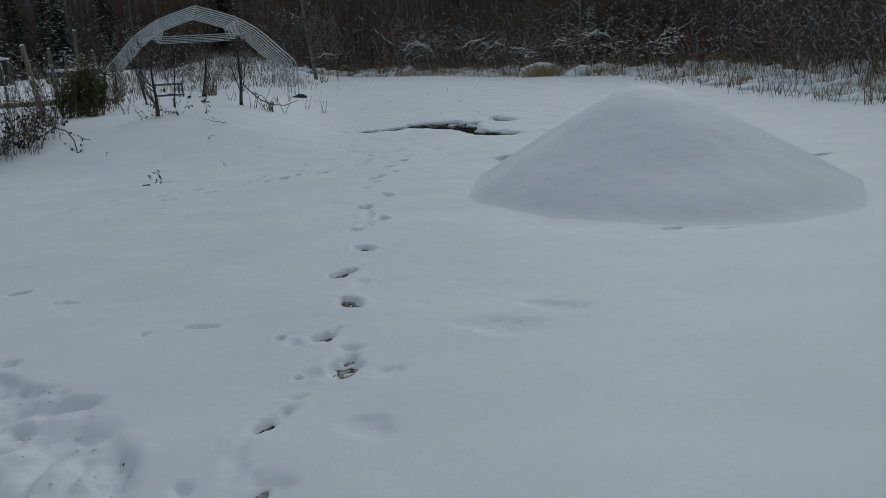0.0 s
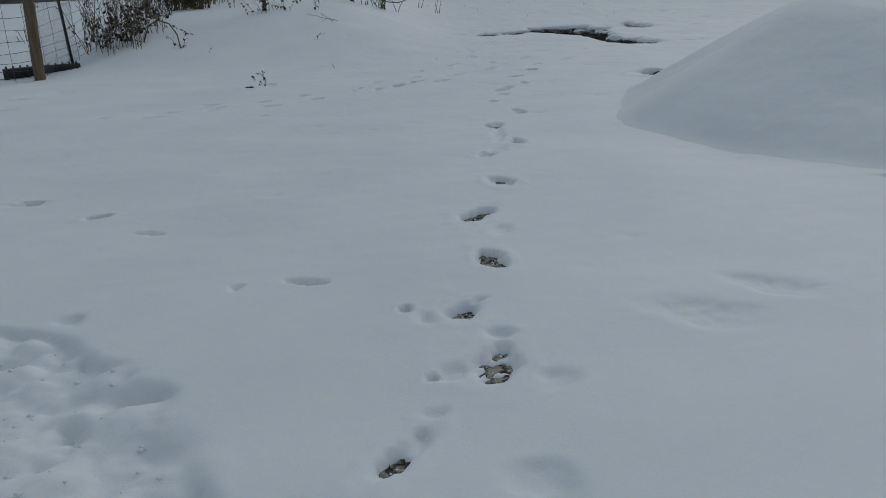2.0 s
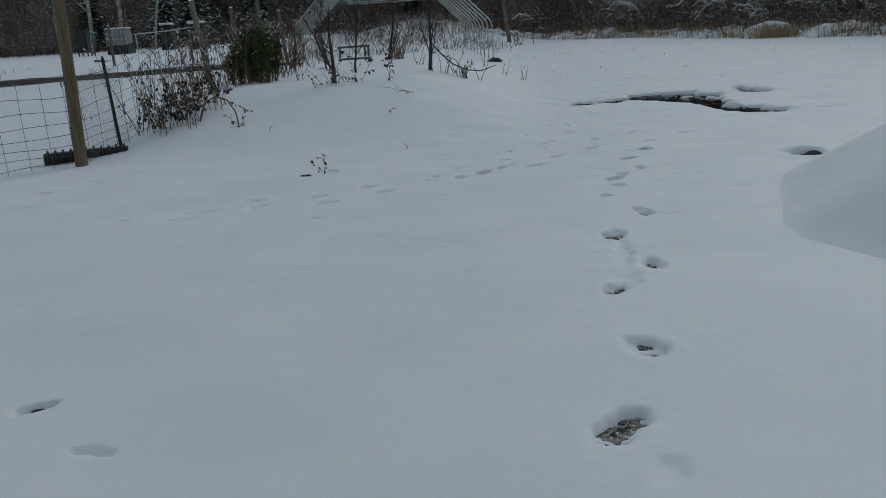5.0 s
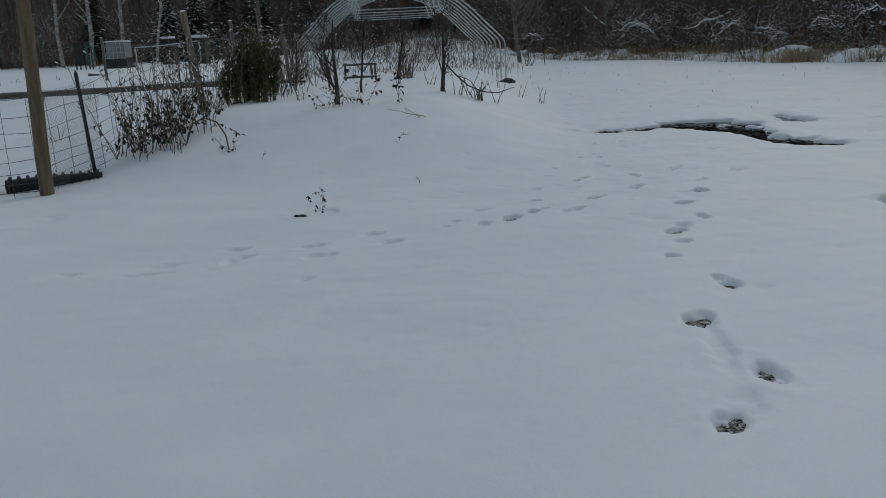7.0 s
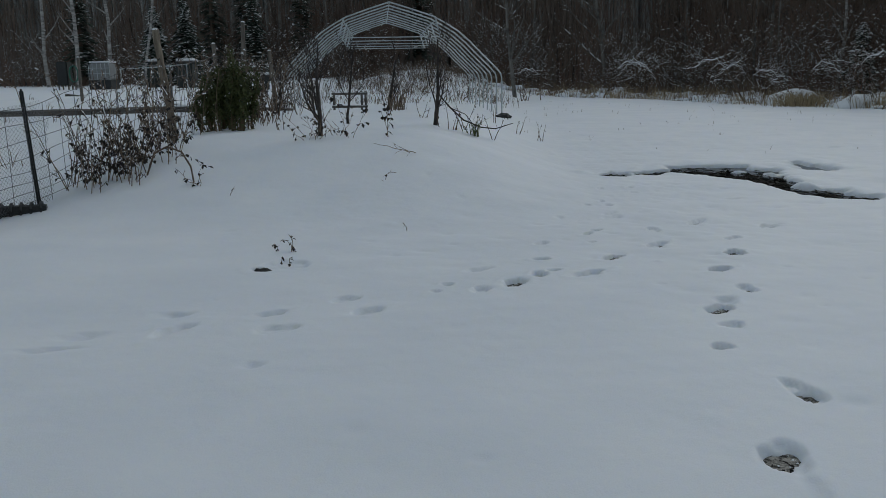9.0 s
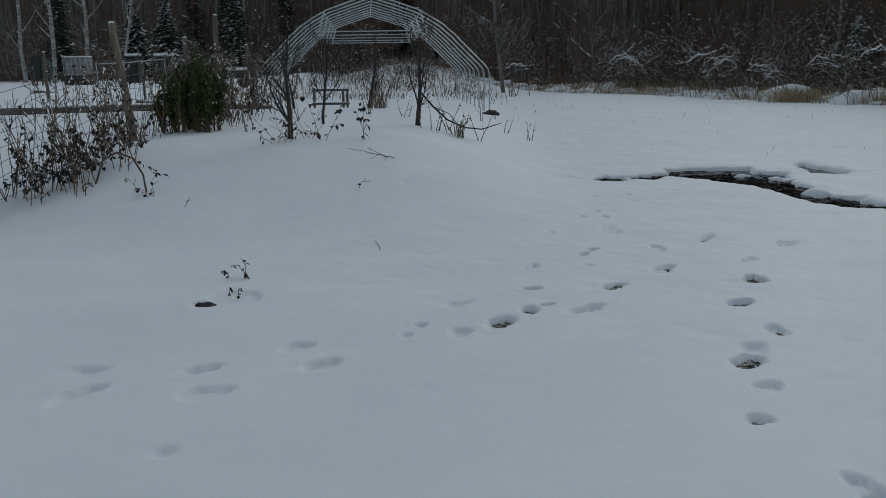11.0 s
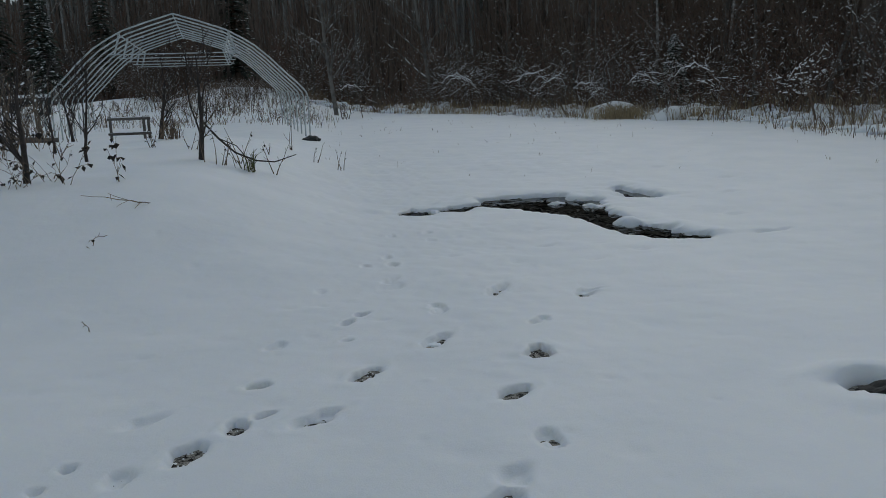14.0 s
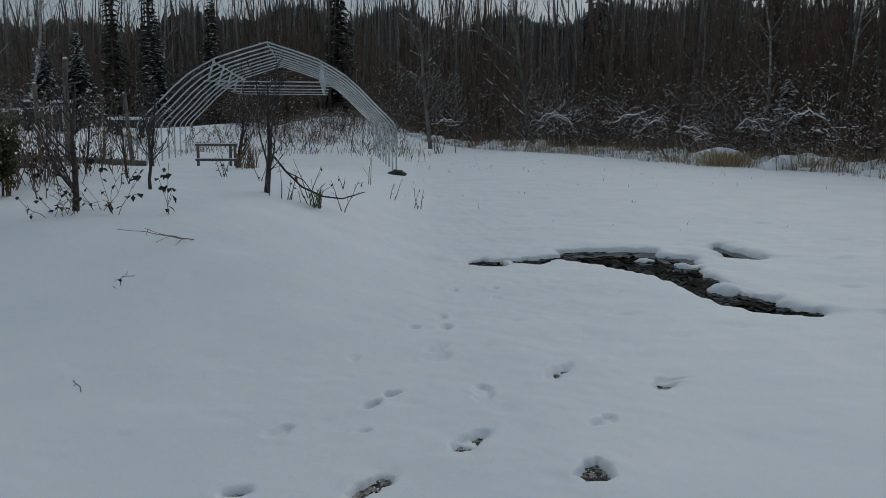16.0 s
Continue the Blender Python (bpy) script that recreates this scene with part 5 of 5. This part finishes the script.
for k in range(4):
    part("cage_bar", [sweep([(-0.48, -0.48, 0.5 + 0.24 * k), (0, -0.48, 0.5 + 0.24 * k), (0.48, -0.48, 0.5 + 0.24 * k)], 0.012, 5)], GALV, tank)
part("snow_cap", [snow_slab(-0.46, 0.46, -0.46, 0.46, 1.222, 0.06)], CRUST, tank, "thin layer of snow")
for x, y, w, h in [(-13.1, 44, 0.75, 1.15), (-15.6, 47, 0.6, 1.2)]:
    b = thing("compost_bin", "dark plastic bin with snow on its lid", "bin", (x, y, land_at(x, y) - 0.05), group="bins in the garden")
    part("body", [box(-w / 2, w / 2, -0.4, 0.4, 0, h, 0.05)], GREEN_PLASTIC, b)
    part("lid", [box(-w / 2 - 0.04, w / 2 + 0.04, -0.44, 0.44, h + 0.002, h + 0.07, 0.02)], DARK_PLASTIC, b)
    part("snow_cap", [snow_slab(-w / 2, w / 2, -0.4, 0.4, h + 0.072, 0.12)], CRUST, b, "thick cap of snow")
tr = thing("low_trailer", "low dark garden trailer covered with snow", "trailer", (-9.6, 42, land_at(-9.6, 42) - 0.05))
part("bed", [box(-0.9, 0.95, -0.6, 0.6, 0.45, 0.7, 0.04)], DARK_STEEL, tr)
part("headboard", [box(0.89, 0.95, -0.6, 0.6, 0.702, 1.0, 0.02)], DARK_STEEL, tr)
part("snow_cap", [snow_slab(-0.88, 0.88, -0.58, 0.58, 0.702, 0.12)], CRUST, tr, "thick layer of snow")
for sx in (-0.6, 0.6):
    part("wheel", [sweep([(sx, -0.66, 0.26), (sx, -0.6, 0.26), (sx, -0.54, 0.26)], 0.26, 16)], DARK_PLASTIC, tr)
rail = thing("pipe_rail", "thin pale pipe rail between garden stakes", "rail", (0, 0, 0))
part("pipe", [sweep([(-16.0, 43.6, 1.95), (-14.5, 43.6, 2.0), (-12.9, 43.6, 2.12)], 0.025, 6)], GALV, rail)
for x, z in ((-15.95, 1.95), (-12.95, 2.12)):
    part("upright", [sweep([(x, 43.6, 0.9), (x, 43.6, 1.5), (x, 43.6, z)], 0.03, 6)], GALV, rail)

foot = thing("dark_sack", "dark crumpled plastic lump at the hoop-house foot", "sack", (0.64, 30.85, land_at(0.64, 30.85)))
bm = bmesh.new()
bmesh.ops.create_icosphere(bm, subdivisions=3, radius=1)
for q in bm.verts:
    k = 1 + 0.28 * noise.noise(q.co * 2.1)
    q.co = Vector((q.co.x * 0.24 * k, q.co.y * 0.14 * k, max(-0.05, q.co.z * 0.13 * k)))
part("lump", [from_bm(bm)], DARK_PLASTIC, foot)


# dark lumps added to stand for the shade deep in the snow's holes
def stone(x, y, z, a, b, c, seed, label):
    bm = bmesh.new()
    bmesh.ops.create_icosphere(bm, subdivisions=3, radius=1)
    for q in bm.verts:
        k = 1 + 0.35 * noise.noise(q.co * 1.7 + Vector((seed, 0, 0)))
        q.co = Vector((q.co.x * a * k, q.co.y * b * k, q.co.z * c * k))
    ob = part("stone", [from_bm(bm)], HOLE_SHADE, label=label)
    ob.location = (x, y, z)
    tagged(ob, category="stone")


stone(3.17, 11.64, -0.15, 0.13, 0.09, 0.075, 3.0, "dark lump standing for the shade in a hollow of the snow")
stone(-1.99, 12.14, land_at(-1.99, 12.14) - 0.05, 0.09, 0.06, 0.05, 8.0, "dark lump standing for the shade in a small hollow of the snow")

stone(-2.11, 6.57, land_at(-2.11, 6.57) - 0.06, 0.065, 0.05, 0.03, 4.0, "black lump standing for the shade at the bottom of a hole")
stone(-2.71, 6.98, land_at(-2.71, 6.98) - 0.06, 0.065, 0.05, 0.03, 5.0, "black lump standing for the shade at the bottom of a hole")
stone(1.74, 12.60, land_at(1.74, 12.60) - 0.055, 0.075, 0.09, 0.02, 6.0, "black lump standing for the shade at the bottom of a hole")

# ---------- the field's edge ----------
def grass_mass(name, label, material, rows, category="dry grass"):
    tagged(part(name, rows, material, label=label), category=category, kind="stuff")


rg = random.Random(120)
rows = []
for k in range(560):
    deep = rg.uniform(-1.0, 2.6)
    x, y = edge_place(rg.uniform(0.52, 0.99), deep)
    rows.append(blades(rg, x, y, 12, (rg.uniform(0.14, 0.42) + 0.30 * max(deep, 0)) * rg.uniform(0.6, 1.15), 0.008, 0.28))
for cx, cy, n in ((12.0, 37.9, 420), (12.4, 37.4, 260), (11.6, 38.6, 160), (13.5, 35.3, 130), (9.3, 48.5, 130), (7.6, 51.2, 110), (13.9, 34.6, 120)):
    rows.append(blades(rg, cx, cy, n, 0.62, 0.008, 0.40))
grass_mass("dry_grass", "straw-coloured dead grass along the wood's edge", STRAW, rows)
rows = []
for k in range(620):
    deep = rg.uniform(-1.2, 2.6)
    x, y = edge_place(rg.uniform(0.50, 0.99), deep)
    rows.append(blades(rg, x, y, 9, rg.uniform(0.2, 0.6) + 0.28 * max(deep, 0), 0.008, 0.30))
for k in range(90):
    x, y = rg.uniform(0.5, 11), rg.uniform(20.8, 46)
    if x < 11.5 and (x > 1.5 or y > 33 or y < 30):
        rows.append(blades(rg, x, y, rg.choice((1, 1, 2, 3)), rg.uniform(0.06, 0.2), 0.0035, 0.05))
for k in range(120):
    x, y = rg.uniform(-9, 1.5), rg.uniform(38, 56)
    rows.append(blades(rg, x, y, 12, rg.uniform(0.2, 0.55), 0.008, 0.3))
for k in range(160):
    x, y = rg.gauss(-3.3, 2.2), rg.uniform(46, 68)
    rows.append(blades(rg, x, y, 9, rg.uniform(0.2, 0.6), 0.010, 0.4))
for k in range(40):
    x, y = rg.uniform(-14, -5.8), rg.uniform(16, 40)
    rows.append(blades(rg, x, y, 5, rg.uniform(0.12, 0.4), 0.006, 0.08))
grass_mass("field_stubble", "sparse dead stalks poking through the snow", STALK, rows)


def snow_lump(x, y, a, b, h, seed, fine=3):
    bm = bmesh.new()
    bmesh.ops.create_icosphere(bm, subdivisions=fine, radius=1)
    for q in bm.verts:
        k = 1 + 0.35 * noise.noise(q.co * 1.6 + Vector((seed, 2, 0))) + 0.12 * noise.noise(q.co * 5 + Vector((seed, 0, 5)))
        q.co = Vector((q.co.x * a * k, q.co.y * b * k, q.co.z * h * k))
    v, f, s = from_bm(bm)
    return v + np.array([x, y, land_at(x, y)]), f, s


brush = thing("brush_pile", "brush pile and dead grass capped with snow", "brush pile", (0, 0, 0), group="snow-capped brush piles")
part("snow_cap", [snow_lump(12.2, 38.9, 0.95, 0.5, 0.62, 1)], CRUST, brush, smooth=True)
tagged(part("brushwood", joined(shrub(150, 14, 1.0, 0.4), [pose(12.3, 38.6, land_at(12.3, 38.6))]), [BROWN_BARK, CRUST], brush), kind="stuff")
brush = thing("brush_pile", "brush pile and dead grass capped with snow", "brush pile", (0, 0, 0), group="snow-capped brush piles")
part("snow_cap", [snow_lump(13.7, 35.7, 1.25, 0.6, 0.48, 2)], CRUST, brush, smooth=True)
tagged(part("brushwood", joined(shrub(151, 14, 0.9, 0.4), [pose(13.6, 35.2, land_at(13.6, 35.2))]), [BROWN_BARK, CRUST], brush), kind="stuff")
rows = []
for k in range(420):
    s, deep = rg.uniform(0.52, 1.0), rg.uniform(-0.4, 2.6)
    x, y = edge_place(s, deep)
    wide, thick = rg.uniform(0.22, 0.75), rg.uniform(0.2, 0.5)
    rows.append(snow_lump(x, y, wide, thick, rg.uniform(0.05, 0.16) + 0.13 * max(deep, 0) * rg.uniform(0.3, 1.0), k, 3 if wide > 0.5 else 2))
tagged(part("snow_hummocks", rows, SNOW, label="snow-covered tussocks along the wood's edge", smooth=True), category="snow", kind="stuff")

# bent saplings loaded with snow before the thicket
for k, (x, y, ln, hd) in enumerate([(9.6, 48.5, 3.2, 160), (10.4, 45, 2.6, 20), (11.5, 42.5, 3.0, 200), (12.8, 40.6, 2.2, 150), (14.2, 38.4, 2.6, 130), (7.0, 52, 3.0, 10), (15.5, 35.5, 3.0, 170), (14.8, 30, 2.6, 100), (11.9, 41.8, 1.8, 30), (4.5, 55, 2.5, 190)]):
    z, a = land_at(x, y), math.radians(hd)
    th = thing("bent_sapling", "bare sapling bowed down and lined with snow", "sapling", (0, 0, 0), group="bowed saplings")
    pts = [(x + math.cos(a) * ln * t * 0.8, y + math.sin(a) * ln * t * 0.3, z + ln * 0.62 * math.sin(min(t * 2.2, 2.75)) - 0.03) for t in np.linspace(0, 1, 14)]
    pts = [(a0 + 0.05 * math.sin(7 * i + k), b0, c0 + 0.06 * math.sin(2.3 * i + k)) for i, (a0, b0, c0) in enumerate(pts)]
    part("stem", [sweep(pts, np.linspace(0.034, 0.008, 14), 6)], BROWN_BARK, th)
    part("snow_line", [snow_caps(pts[3:-1], pts[4:], 0.020, 0.028)], CRUST, th, "thin line of snow")
    rgs, out = random.Random(400 + k), []
    for q in pts[3::2]:
        for j in range(2):
            grow(rgs, q, (rgs.gauss(0, 1), rgs.gauss(0, 1), rgs.uniform(-0.2, 0.9)), ln * 0.3, 0.012, 1, out, (2,), 0.12, 0.02, 3, 0.7, 0.5)
    s = segments(out, lambda q: True)
    tagged(part("brushwood", [tubes(s[0], s[1], np.maximum(s[2], 0.007), np.maximum(s[3], 0.005), 3)], BROWN_BARK, th), kind="stuff")
    tagged(part("snow_cover", [clots(s[0], s[1], 0.010, 0.02)], CRUST, th, "clinging snow"), kind="stuff")
low_brush = shrub(161, 6, 1.1, 0.5)
places = [spot(rg, rg.uniform(-10, 1.0), rg.uniform(42, 57), 0.6, 1.2) for k in range(34)] + [spot(rg, rg.gauss(-3.3, 1.6), rg.uniform(52, 68), 0.5, 1.0) for k in range(46)]
tagged(part("low_brush", joined(low_brush, places), [BROWN_BARK, CRUST], label="low snowy brushwood on the slope behind the hoop house"), category="brush", kind="stuff")
stump = thing("dead_bush", "little dark dead bush at the field's edge", "bush", (2.2, 46.5, land_at(2.2, 46.5) - 0.03))
tagged(part("brushwood", shrub(160, 7, 0.9, 0.3), [BROWN_BARK, CRUST], stump), kind="stuff")
